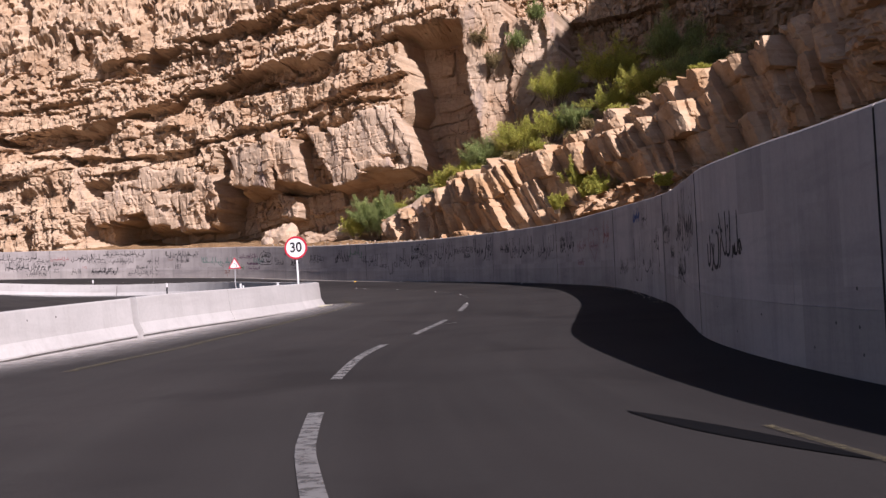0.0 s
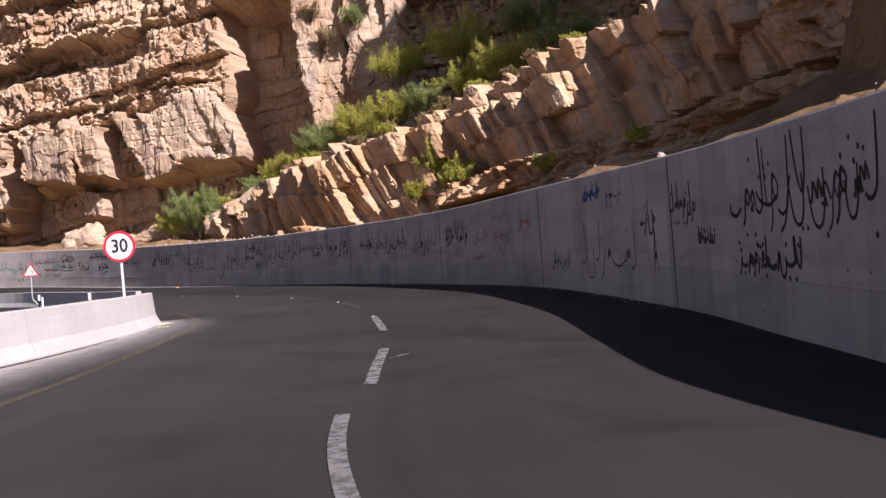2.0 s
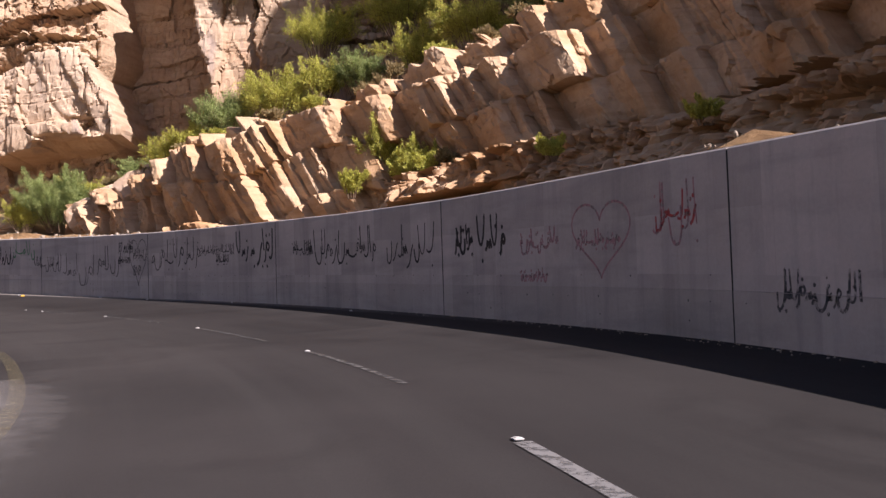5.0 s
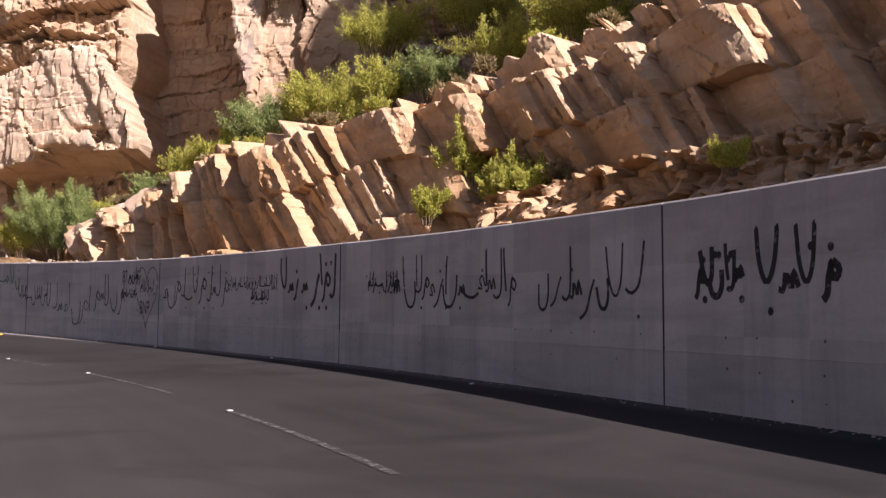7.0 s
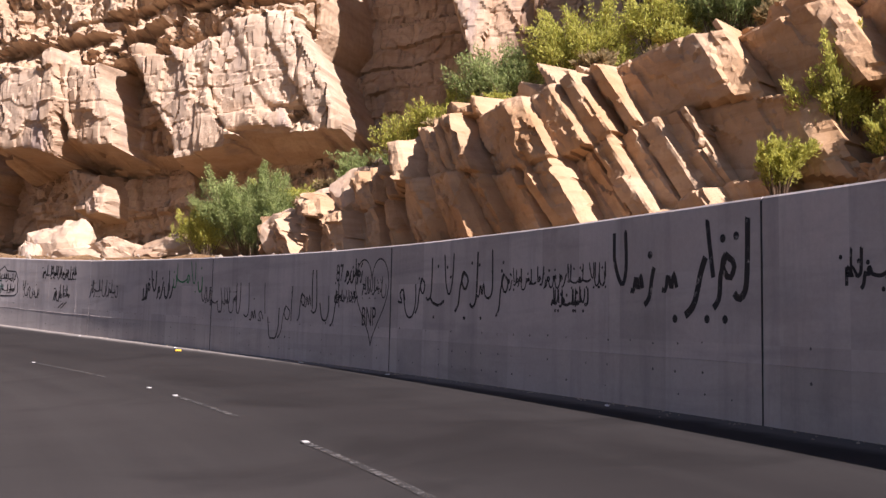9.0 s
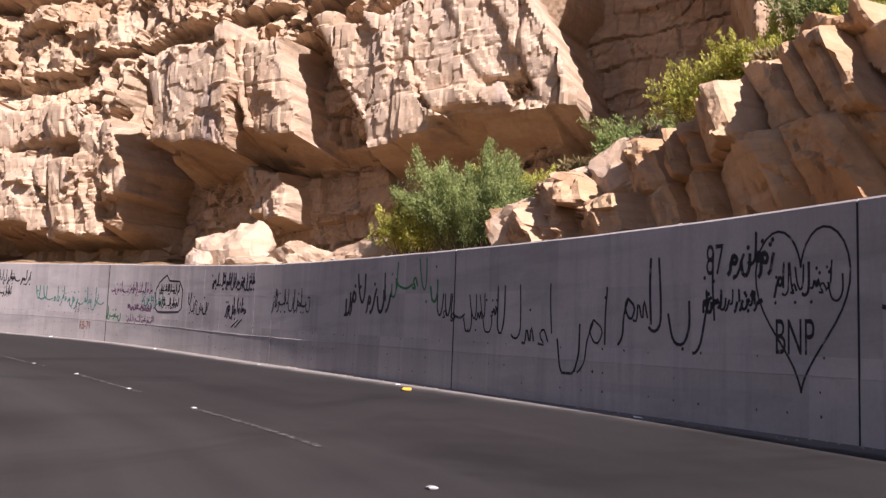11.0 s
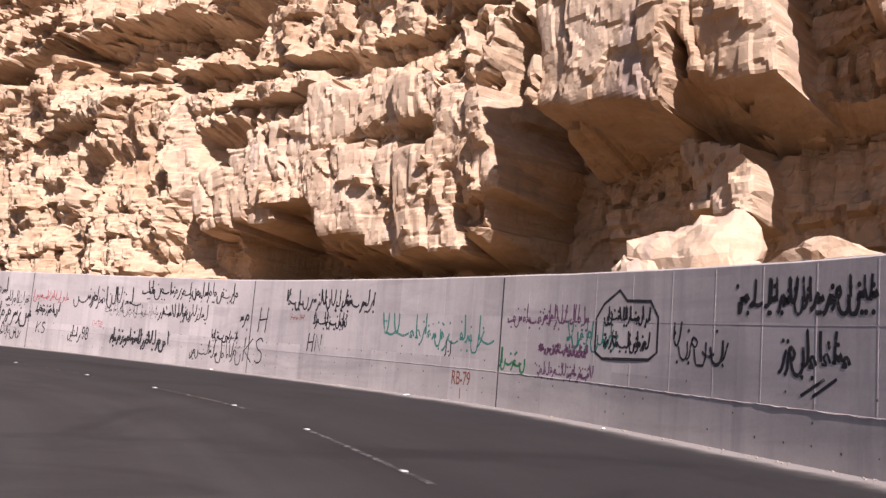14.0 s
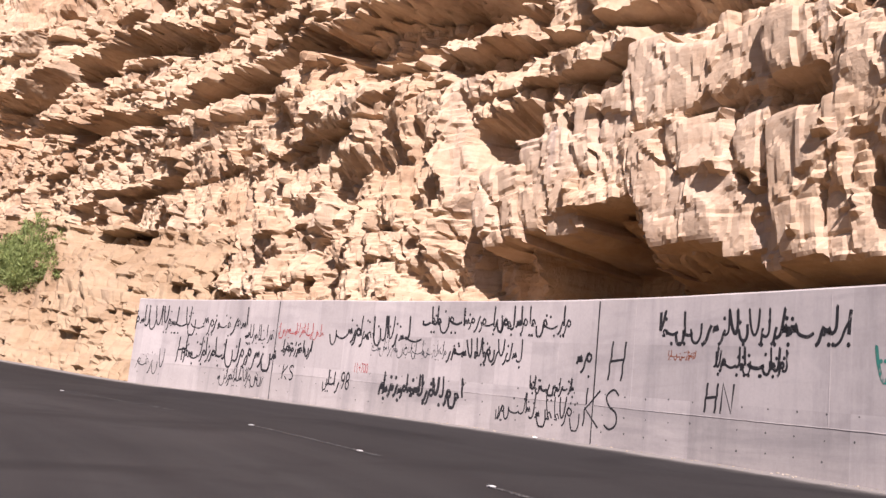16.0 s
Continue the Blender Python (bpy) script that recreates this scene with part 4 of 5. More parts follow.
stones = new("loose_stones", mesh_of("loose_stones", np.vstack(sv), sf, STONE))
tagged(stones, "loose pale stones and scree along the back of the wall", "stones", kind="stuff")


# ---- bushes ----
def bush(name, x, y, z, rx, rz, leaves, seed, mat, label, ry=None, leaf=0.16, category="bush", slim=0.8):
    """Shoots that fan out of one foot and fork, with fine leaves along their outer half."""
    r = np.random.default_rng(seed)
    ry = ry or rx
    leaves = int(1.75 * leaves)
    top = thing(name, label, category, "bushes on the rocks", at=pose(x, y, z))
    stems, line_a, line_b, weight = [], [], [], []

    def stem(p, q2, r0, r1):
        d = (q2 - p) / max(1e-6, np.linalg.norm(q2 - p))
        e = np.cross(d, (0.3, 0.9, 0.1))
        e /= np.linalg.norm(e)
        g = np.cross(d, e)
        ring = [(math.cos(t), math.sin(t)) for t in (0, 2.1, 4.2)]
        stems.append((np.array([p + (e * m_ + g * n_) * r0 for m_, n_ in ring] + [q2 + (e * m_ + g * n_) * r1 for m_, n_ in ring]),
                      [(0, 1, 4, 3), (1, 2, 5, 4), (2, 0, 3, 5)]))
    size = np.array([rx, ry, rz])
    lobes = r.uniform(0, 2 * math.pi, 3)
    for k in range(int(13 + rx * 8)):
        a, tilt_ = r.uniform(0, 2 * math.pi), r.uniform(0.05, 1.0) ** 0.7
        reach = r.uniform(0.55, 1.0) * (0.8 + 0.2 * np.cos(3 * (a - lobes[0]))) * (1.12 if r.random() < 0.2 else 1)
        tip = np.array([math.cos(a) * tilt_, math.sin(a) * tilt_, (1.0 - 0.62 * tilt_ ** 2) * r.uniform(0.7, 1.0)]) * size * reach
        base = np.array([0.25 * rx * math.cos(a) * tilt_, 0.25 * ry * math.sin(a) * tilt_, -0.2])
        mid = base + (tip - base) * 0.5 + np.array([0, 0, 0.16 * rz * tilt_])
        stem(base, mid, 0.03, 0.016)
        stem(mid, tip, 0.016, 0.005)
        ends = [(base + 0.45 * (mid - base), mid, 0.5), (mid, tip, 1.0)]
        for _ in range(7):                                    # side shoots
            p0 = mid + (tip - mid) * r.uniform(-0.5, 0.75)
            out = (tip - base) / np.linalg.norm(tip - base) + r.normal(0, 0.55, 3) + (0, 0, 0.25)
            q0 = p0 + out * r.uniform(0.10, 0.26) * size.mean()
            stem(p0, q0, 0.008, 0.003)
            ends.append((p0, q0, 1.0))
        for p0, q0, w in ends:
            line_a.append(p0)
            line_b.append(q0)
            weight.append(w * np.linalg.norm(q0 - p0))
    part("branchwork", joined(stems), TWIG, top)["kind"] = "stuff"
    weight = np.array(weight) * r.uniform(0.3, 1.4, len(weight))
    pick = r.choice(len(weight), leaves, p=weight / weight.sum())
    la, lb = np.array(line_a)[pick], np.array(line_b)[pick]
    f = r.uniform(0, 1, (leaves, 1)) ** 0.8
    along = (lb - la) / np.maximum(1e-6, np.linalg.norm(lb - la, axis=1))[:, None]
    spread = 0.055 * size.mean() * (1.15 - 0.75 * f)
    pos = la + (lb - la) * f + r.normal(0, 1, (leaves, 3)) * spread
    pos[:, 2] = np.maximum(pos[:, 2], 0.02)
    grow = along + r.normal(0, 0.55, (leaves, 3)) + (0, 0, 0.25)
    grow /= np.linalg.norm(grow, axis=1)[:, None]
    side = np.cross(grow, r.normal(0, 1, (leaves, 3)))
    side /= np.linalg.norm(side, axis=1)[:, None]
    ln, wd = 0.72 * leaf * r.uniform(0.6, 1.7, leaves)[:, None], 0.66 * slim * leaf * r.uniform(0.18, 0.36, leaves)[:, None]
    v = np.stack([pos - side * wd * 0.4, pos + grow * ln * 0.5 - side * wd, pos + grow * ln, pos + grow * ln * 0.5 + side * wd], 1).reshape(-1, 3)
    part("foliage", (v, np.arange(4 * leaves).reshape(-1, 4)), mat, top)["kind"] = "stuff"
    return top


BIG = "feathery green tamarisk bush behind the wall"
GRN = "bright green bush growing on the rock bench"
bush("bush", -21.4, 81.8, 5.3, 4.1, 5.0, 60000, 1, LEAF_BLUE, BIG, 1.8, 0.13, slim=0.7)
bush("bush", -24.0, 82.2, 5.4, 2.0, 3.0, 14000, 2, LEAF, "yellow-green bush at the cliff foot", 1.2, 0.12)
bush("bush", -19.6, 82.0, 6.6, 2.0, 2.8, 14000, 3, LEAF, "yellow-green bush at the cliff foot", 1.2, 0.12)
BENCH = [(-15.2, 78.8, 8.0, 1.5, 2.0), (-12.6, 76.2, 8.6, 1.6, 2.3), (-11.0, 75.2, 9.6, 1.5, 1.7), (-9.2, 74.8, 10.4, 1.9, 2.8), (-6.0, 74.0, 11.3, 2.2, 2.6), (-3.4, 73.5, 12.4, 1.8, 2.0),
         (-1.0, 72.5, 12.6, 1.7, 2.2), (2.5, 70.0, 13.0, 2.0, 2.6), (5.5, 68.0, 13.6, 2.2, 2.8), (9.5, 65.0, 14.2, 2.2, 2.6), (-4, 80, 16.5, 2.4, 3.2), (1.5, 78, 17, 2.6, 3.6), (7, 75, 17.5, 2.8, 3.6)]
for k, (x, y, z, rx, rz) in enumerate(BENCH):
    bush("bush", x, y, max(z - 0.6, hill_z(x, y) - 0.2), 1.6 * rx, 1.45 * rz, int(6400 * rx), 10 + k, LEAF if k % 3 else LEAF_BLUE, GRN, rx * 0.8, 0.145)
for k, (x, y, rx, rz) in enumerate([(2, 75, 1.8, 2.6), (5, 73, 1.6, 2.4), (8, 71, 1.9, 2.8), (11, 70, 1.7, 2.4), (14, 68, 2.0, 3.0), (6, 78, 2.2, 3.4), (10, 76, 2.0, 3.0), (14, 74, 2.2, 3.4), (-1, 80, 1.9, 3.0), (-5, 82, 1.8, 3.4), (17, 66, 2.0, 2.6), (3, 83, 2.2, 3.6)]):
    bush("bush", x, y, hill_z(x, y) - 0.2, 1.4 * rx, 1.3 * rz, int(4500 * rx), 110 + k, LEAF_BLUE, "dark green shaded bush on the slope behind the outcrop", rx * 0.8, 0.15)
for k, (x, y, z, rx, rz) in enumerate([(0.6, 62.2, 6.6, 1.0, 2.6), (-0.9, 62.0, 5.4, 0.9, 1.5), (2.2, 60.6, 5.8, 0.75, 2.5), (1.5, 61.0, 5.6, 0.6, 2.0), (2.9, 60.0, 5.9, 0.6, 1.7), (3.4, 61.0, 8.0, 0.7, 1.5), (7.5, 52.0, 5.6, 0.7, 0.8), (12, 47, 6.0, 0.8, 0.8), (10.5, 57.5, 10.5, 1.6, 1.9), (14.5, 55.5, 12.0, 1.7, 1.9)]):
    bush("bush", x, y, z - 0.4, 1.35 * rx, 1.2 * rz, int(7500 * rx), 40 + k, LEAF, "green bush in a cleft of the outcrop", rx * 0.8, 0.125)
for k, (x, y, z) in enumerate([(3.6, 59.6, 6.2), (1.8, 61.3, 6.0), (-3.2, 70.5, 10.8), (0.5, 69.0, 11.6), (4.0, 65.8, 12.2), (-17.4, 80.0, 8.0), (-16.4, 78.4, 7.6), (-14.6, 77.4, 8.2), (-18.2, 79.4, 7.2)]):
    bush("dry_grass", x, y, z - 0.3, 0.8, 1.0, 900, 70 + k, STRAW, "dry straw-coloured grass tuft on the rocks", 0.7, 0.26, "grass")
for k, u in enumerate(np.arange(15.0, 47.0, 2.6)):
    p = rib_place(u, np.interp(u, [0, 14, 20, 28, 36, 42, 48], [2.0, 4.4, 4.8, 5.2, 5.9, 6.1, 6.4]) + 0.2, -1.4 - 0.5 * (k % 3))
    dry = k % 3 != 1
    bush("dry_grass" if dry else "bush", p[0], p[1], p[2] - 0.1, 0.7 if dry else 0.9, 0.8 if dry else 1.2, 1100 if dry else 3200, 170 + k, STRAW if dry else LEAF,
         "dry straw-coloured grass tuft on the outcrop's crest" if dry else "small green bush on the outcrop's crest", 0.6, 0.24 if dry else 0.13, "grass" if dry else "bush")
bush("bush", -82.3, 84.6, 6.6, 4.2, 4.6, 26000, 90, LEAF_BLUE, "green bush at the cliff foot beyond the wall's end", 2.0, 0.2)

for k, (x, y, z, rx, rz) in enumerate([(-10.6, 85.0, 20.6, 1.5, 2.4), (-8.0, 84.4, 22.0, 1.6, 2.6), (-11.8, 85.2, 23.2, 1.4, 2.0), (-6.2, 84.2, 24.4, 1.6, 2.6)]):
    bush("bush", x, y, z, rx, rz, int(2600 * rx), 150 + k, STRAW if k % 2 == 0 else LEAF_BLUE, "half-dry grey-green bush in a cleft of the cliff", rx * 0.7, 0.15)

# rock bank beside the road beyond the wall's end
ks, kv = np.arange(JOINTS[-1] - 0.4, LS[-1] - 8, 0.12), np.arange(-0.6, 6.6, 0.12)
KS_, KV = np.meshgrid(ks, kv, indexing="ij")
bank_n, _, _ = bedded(KS_, KV + 2, np.cumsum(np.r_[0, crng.uniform(0.4, 1.1, 16)]), 85, 0.7)
bank_n = 0.7 * bank_n - 0.9 - 0.55 * np.clip(KV, 0, 9) - 0.8 * np.clip(1 - (KS_ - JOINTS[-1]) / 1.5, 0, 1) + 0.8 * noise2(KS_ / 4, KV / 2, 85) + facets(KS_, KV, 0.7, 0.6, 86, 0.35, 0.12)
KX, KY, KZ = on_line(KS_ + 0.3 * np.clip(KV, 0, 9), bank_n)
rock_bank = new("rock_bank", mesh_of("rock_bank", np.stack([KX, KY, KZ + KV + 0.15 * noise2(KS_ / 2, KV, 86)], -1).reshape(-1, 3), grid_faces(len(ks), len(kv)), BANK_ROCK))
tagged(rock_bank, "broken beige rock bank beside the road past the wall", "rock bank", kind="structure")

# ---- median: concrete barriers, posts and signs ----
NEAR = np.array([(4.5, -22, -2.3), (2.0, -12, -2.2), (0.2, -4, -2.1), (-0.9, 2, -2.0), (-1.5, 7, -1.76), (-1.8, 12, -1.52), (-1.95, 16.5, -1.35), (-2.5, 21, -1.2), (-3.4, 25.0, -1.08), (-4.4, 27.6, -1.02)])
SHAPE = [(0.26, -0.15), (0.26, 0.05), (0.30, 0.055), (0.30, 0.09), (0.17, 0.34), (0.10, 0.93), (0.085, 0.95), (-0.085, 0.95), (-0.10, 0.93), (-0.17, 0.34), (-0.30, 0.09), (-0.30, 0.055), (-0.26, 0.05), (-0.26, -0.15)]


def plan_road_z(x, y):
    k = np.argmin((LP[:, 0] - x) ** 2 + (LP[:, 1] - y) ** 2)
    return float(road_z(LS[k], math.hypot(x - LP[k, 0], y - LP[k, 1])))


FAR = np.array([(x, y, plan_road_z(x, y)) for x, y in ((-8.6, 37.2), (-11, 41.2), (-15, 46.8), (-21.9, 55.0), (-26, 58.5), (-31, 60.6), (-36.5, 60.9), (-41, 59.8), (-47, 57.4), (-54, 54.0))])


def barrier(points, lengths, label):
    ss, pp = spline(points, 0.25)
    tt = np.gradient(pp[:, :2], axis=0)
    tt /= np.hypot(*tt.T)[:, None]
    s = 0.0
    k = 0
    while s < ss[-1] - 1:
        e = min(s + lengths[k % len(lengths)], ss[-1])
        q = np.linspace(s + (0.12 if k == 3 else 0.012), e - 0.012, 12)
        x, y, z = (np.interp(q, ss, pp[:, i]) for i in range(3))
        tx, ty = np.interp(q, ss, tt[:, 0]), np.interp(q, ss, tt[:, 1])
        off = 0.04 if k > 2 else -0.04
        v = np.stack([np.stack([x + ty * (o + off), y - tx * (o + off), z + h + 0.01 * math.sin(2.3 * k)], -1) for o, h in SHAPE], 1).reshape(-1, 3)
        m_ = len(SHAPE)
        f = [(i * m_ + j, (i + 1) * m_ + j, (i + 1) * m_ + (j + 1) % m_, i * m_ + (j + 1) % m_) for i in range(11) for j in range(m_)]
        f += [tuple(reversed(range(m_))), tuple(11 * m_ + j for j in range(m_))]
        top_ = thing("concrete_barrier", label, "barrier", "median barriers")
        body = part("barrier_body", (v, f), BARRIER, top_)
        for hx in (1, 2, 5, 7, 8) if e - s > 10 else ():
            for a in (1, -1):
                o, h = 0.125, 0.72
                c = np.array([x[hx] + a * ty[hx] * (o + 0.008) + ty[hx] * off, y[hx] - a * tx[hx] * (o + 0.008) - tx[hx] * off, z[hx] + h])
                e1, e2 = np.array([tx[hx], ty[hx], 0]), np.array([-a * ty[hx] * 0.11, a * tx[hx] * 0.11, 1.0])
                ring = [c + 0.02 * (e1 * math.cos(q_) + e2 * math.sin(q_)) for q_ in np.linspace(0, 2 * math.pi, 8, endpoint=False)]
                part("lifting_hole", (ring, [tuple(range(8))]), SEAL, body)
        s, k = e, k + 1


barrier(NEAR, (11.0, 11.0, 11.2, 4.9, 4.6, 12), "sunlit pale concrete road barrier of the median")
barrier(FAR, (13.0, 12.0), "pale concrete road barrier on the far side of the median")

# pale sand drifted along the near barrier
ds, dp = spline(NEAR[3:], 0.3)
dt = np.gradient(dp[:, :2], axis=0)
dt /= np.hypot(*dt.T)[:, None]
drng = np.random.default_rng(8)
rows = []
for o, h in ((0.22, 0.022), (0.5, 0.016), (1.0, 0.010), (1.8, 0.006), (2.8, 0.005)):
    oo = o * np.interp(ds, [ds[-1] - 4, ds[-1]], [1, 0.7])
    px_, py_ = dp[:, 0] + dt[:, 1] * oo, dp[:, 1] - dt[:, 0] * oo
    rows.append(np.stack([px_, py_, np.array([plan_road_z(a, c) for a, c in zip(px_, py_)]) + h + 0.006], -1))
m, nt, b = mat_base("drifted_sand", 0.95)
suv = nt.nodes.new("ShaderNodeUVMap").outputs["UV"]
ssep = nt.nodes.new("ShaderNodeSeparateXYZ")
nt.links.new(suv, ssep.inputs[0])
sadd = node(nt, "Math")
sadd.operation = "MULTIPLY_ADD"
nt.links.new(tex_noise(nt, coords(nt), 2.6, 8, 0.7), sadd.inputs[0])
sadd.inputs[1].default_value = 0.5
nt.links.new(ssep.outputs["Y"], sadd.inputs[2])
nt.links.new(ramp(nt, sadd.outputs[0], [(0.22, (0.9,) * 3), (0.42, (0.5,) * 3), (0.7, (0.18,) * 3), (1.0, (0.0,) * 3)]), b.inputs["Alpha"])
nt.links.new(ramp(nt, tex_noise(nt, coords(nt), 5, 6, 0.7), [(0.3, (0.33, 0.30, 0.28)), (0.7, (0.44, 0.41, 0.39))]), b.inputs["Base Color"])
sand_me = mesh_of("sand_drift", np.stack(rows, 1).reshape(-1, 3), grid_faces(len(ds), 5), m, True)
s_uv = sand_me.uv_layers.new(name="UVMap")
vi = np.zeros(len(sand_me.loops), dtype=np.int32)
sand_me.loops.foreach_get("vertex_index", vi)
s_uv.data.foreach_set("uv", np.stack([np.repeat(ds, 5)[vi], np.tile([0.0, 0.1, 0.3, 0.62, 1.0], len(ds))[vi]], 1).ravel())
sand = new("sand_drift", sand_me)
tagged(sand, "pale sand drifted along the barrier foot", "sand", kind="stuff")


def tube(points, radius, sides=10):
    """A round bar through the points."""
    pts = [np.array(p, float) for p in points]
    v, f = [], []
    for i, p in enumerate(pts):
        d = pts[min(i + 1, len(pts) - 1)] - pts[max(i - 1, 0)]
        d /= np.linalg.norm(d)
        e = np.cross(d, (0.91, 0.3, 0.27))
        e /= np.linalg.norm(e)
        g = np.cross(d, e)
        v += [p + radius * (e * math.cos(a) + g * math.sin(a)) for a in np.linspace(0, 2 * math.pi, sides, endpoint=False)]
    for i in range(len(pts) - 1):
        f += [(i * sides + j, i * sides + (j + 1) % sides, (i + 1) * sides + (j + 1) % sides, (i + 1) * sides + j) for j in range(sides)]
    f += [tuple(reversed(range(sides))), tuple((len(pts) - 1) * sides + j for j in range(sides))]
    return np.array(v), f


def disc(radius, y0, y1, n=48, inner=0.0):
    """A flat round plate that faces -y."""
    a = np.linspace(0, 2 * math.pi, n, endpoint=False)
    c = np.stack([np.cos(a), np.zeros(n), np.sin(a)], 1)
    v = np.vstack([c * radius + (0, y0, 0), c * radius + (0, y1, 0)])
    if inner:
        v = np.vstack([v, c * inner + (0, y0, 0), c * inner + (0, y1, 0)])
        f = []
        for i in range(n):
            j = (i + 1) % n
            f += [(i, j, n + j, n + i), (2 * n + j, 2 * n + i, 3 * n + i, 3 * n + j), (j, i, 2 * n + i, 2 * n + j), (n + i, n + j, 3 * n + j, 3 * n + i)]
        return v, f
    f = [(i, (i + 1) % n, n + (i + 1) % n, n + i) for i in range(n)] + [tuple(reversed(range(n))), tuple(range(n, 2 * n))]
    return v, f


def text_mesh(body, size, mat, extrude=0.001, spacing=1.0, bold=0.0):
    cu = bpy.data.curves.new("lettering", "FONT")
    cu.body, cu.size, cu.extrude, cu.align_x, cu.align_y, cu.space_character = body, size, extrude, "CENTER", "CENTER", spacing
    cu.offset = bold
    ob = bpy.data.objects.new("lettering", cu)
    me = bpy.data.meshes.new_from_object(ob)
    bpy.data.objects.remove(ob)
    me.materials.clear()
    me.materials.append(mat)
    return me


SIGN_AT = (-4.35, 25.9, -1.02)
speed_sign = thing("speed_limit_sign", "round speed limit sign, black 30 on white with a red rim", "road sign", at=pose(*SIGN_AT, 0, -1.5, 14))
part("pole", tube([(0, 0.05, -0.3), (0, 0.05, 1.4), (0, 0.05, 2.66)], 0.038), WHITE_PAINT, speed_sign, "white painted steel pole")
plate = part("plate", disc(0.42, 0, -0.006), WHITE_PAINT, speed_sign)
plate.location = (0, -0.01, 2.28)
rim = part("rim", disc(0.44, -0.018, 0.012, 56, 0.37), RED_PAINT, plate, "red rim")
num = part("number", text_mesh("30", 0.47, BLACK_PAINT, bold=0.010), BLACK_PAINT, plate, "black number 30")
num.matrix_local = pose(0, -0.012, 0, 90, 0, 0)
for vtx in num.data.vertices:
    vtx.co.y *= 1.12

tri_sign = thing("bend_warning_sign", "small triangular warning sign with a red rim on a bent pole", "road sign", at=pose(*on_road(S_F + 41.5, 14.55), 0, 0, 24))
part("pole", tube([(0.45, 0.05, 0.2), (0.30, 0.05, 0.55), (0.03, 0.05, 0.85), (0, 0.05, 1.1), (0, 0.05, 2.2)], 0.03), POLE_GREY, tri_sign, "thin grey pole, bent at its foot")
part("stub_post", tube([(0.46, 0.05, -0.2), (0.46, 0.05, 0.95)], 0.05), WHITE_PAINT, tri_sign)


def triangle(r, y0, y1, inner=0.0):
    a = [math.radians(90 + 120 * k) for k in range(3)]
    c = np.array([(math.cos(t), 0, math.sin(t)) for t in a])
    if not inner:
        return np.vstack([c * r + (0, y0, 0), c * r + (0, y1, 0)]), [(2, 1, 0), (3, 4, 5), (0, 1, 4, 3), (1, 2, 5, 4), (2, 0, 3, 5)]
    v = np.vstack([c * r + (0, y0, 0), c * r + (0, y1, 0), c * inner + (0, y0, 0), c * inner + (0, y1, 0)])
    f = []
    for i in range(3):
        j = (i + 1) % 3
        f += [(i, j, 3 + j, 3 + i), (6 + j, 6 + i, 9 + i, 9 + j), (j, i, 6 + i, 6 + j), (3 + i, 3 + j, 9 + j, 9 + i)]
    return v, f


tri_plate = part("plate", triangle(0.42, 0.02, -0.002), WHITE_PAINT, tri_sign)
tri_plate.location = (0, 0, 2.25)
part("rim", triangle(0.46, 0.022, -0.012, 0.34), RED_PAINT, tri_plate, "red rim")
part("bend_arrow", tube([(0.09, -0.008, -0.13), (0.09, -0.008, 0.0), (0.05, -0.008, 0.05), (-0.08, -0.008, 0.06)], 0.022, 6), BLACK_PAINT, tri_plate, "black bend arrow")

POSTS = [(27.5, 13.4), (40.6, 14.35), (60.5, 15.3), (79, 15.9), (98, 16.6)]
for a, w in POSTS:
    post = thing("marker_post", "short white marker post with a black foot beside the barrier", "post", "marker posts", at=pose(*on_road(S_F + a, w)))
    part("black_foot", box_bm(0.085, 0.085, 0.78, 0.01), BLACK_PAINT, post)
    bm = box_bm(0.095, 0.095, 0.30, 0.01)
    bmesh.ops.translate(bm, vec=(0, 0, 0.78), verts=bm.verts)
    part("white_top", bm, WHITE_PAINT, post)

# ---- sprayed writing: plain bars where it names people or cannot be read ----
def bar_strip(points, width, proud=0.003):
    """A painted stroke on the wall's face through the (s, h) points."""
    p = np.array(points, float)
    t = np.gradient(p, axis=0)
    t /= np.maximum(np.hypot(*t.T), 1e-6)[:, None]
    q = np.stack([-t[:, 1], t[:, 0]], 1) * width / 2
    a, c = p + q, p - q

    def lifted(h):
        return np.where(h < KICK + 0.02, 0.005, 0) + proud
    va, vc = on_wall(a[:, 0], a[:, 1], lifted(a[:, 1])), on_wall(c[:, 0], c[:, 1], lifted(c[:, 1]))
    v = np.empty((2 * len(p), 3))
    v[0::2], v[1::2] = va, vc
    return v, [(2 * i, 2 * i + 1, 2 * i + 3, 2 * i + 2) for i in range(len(p) - 1)]


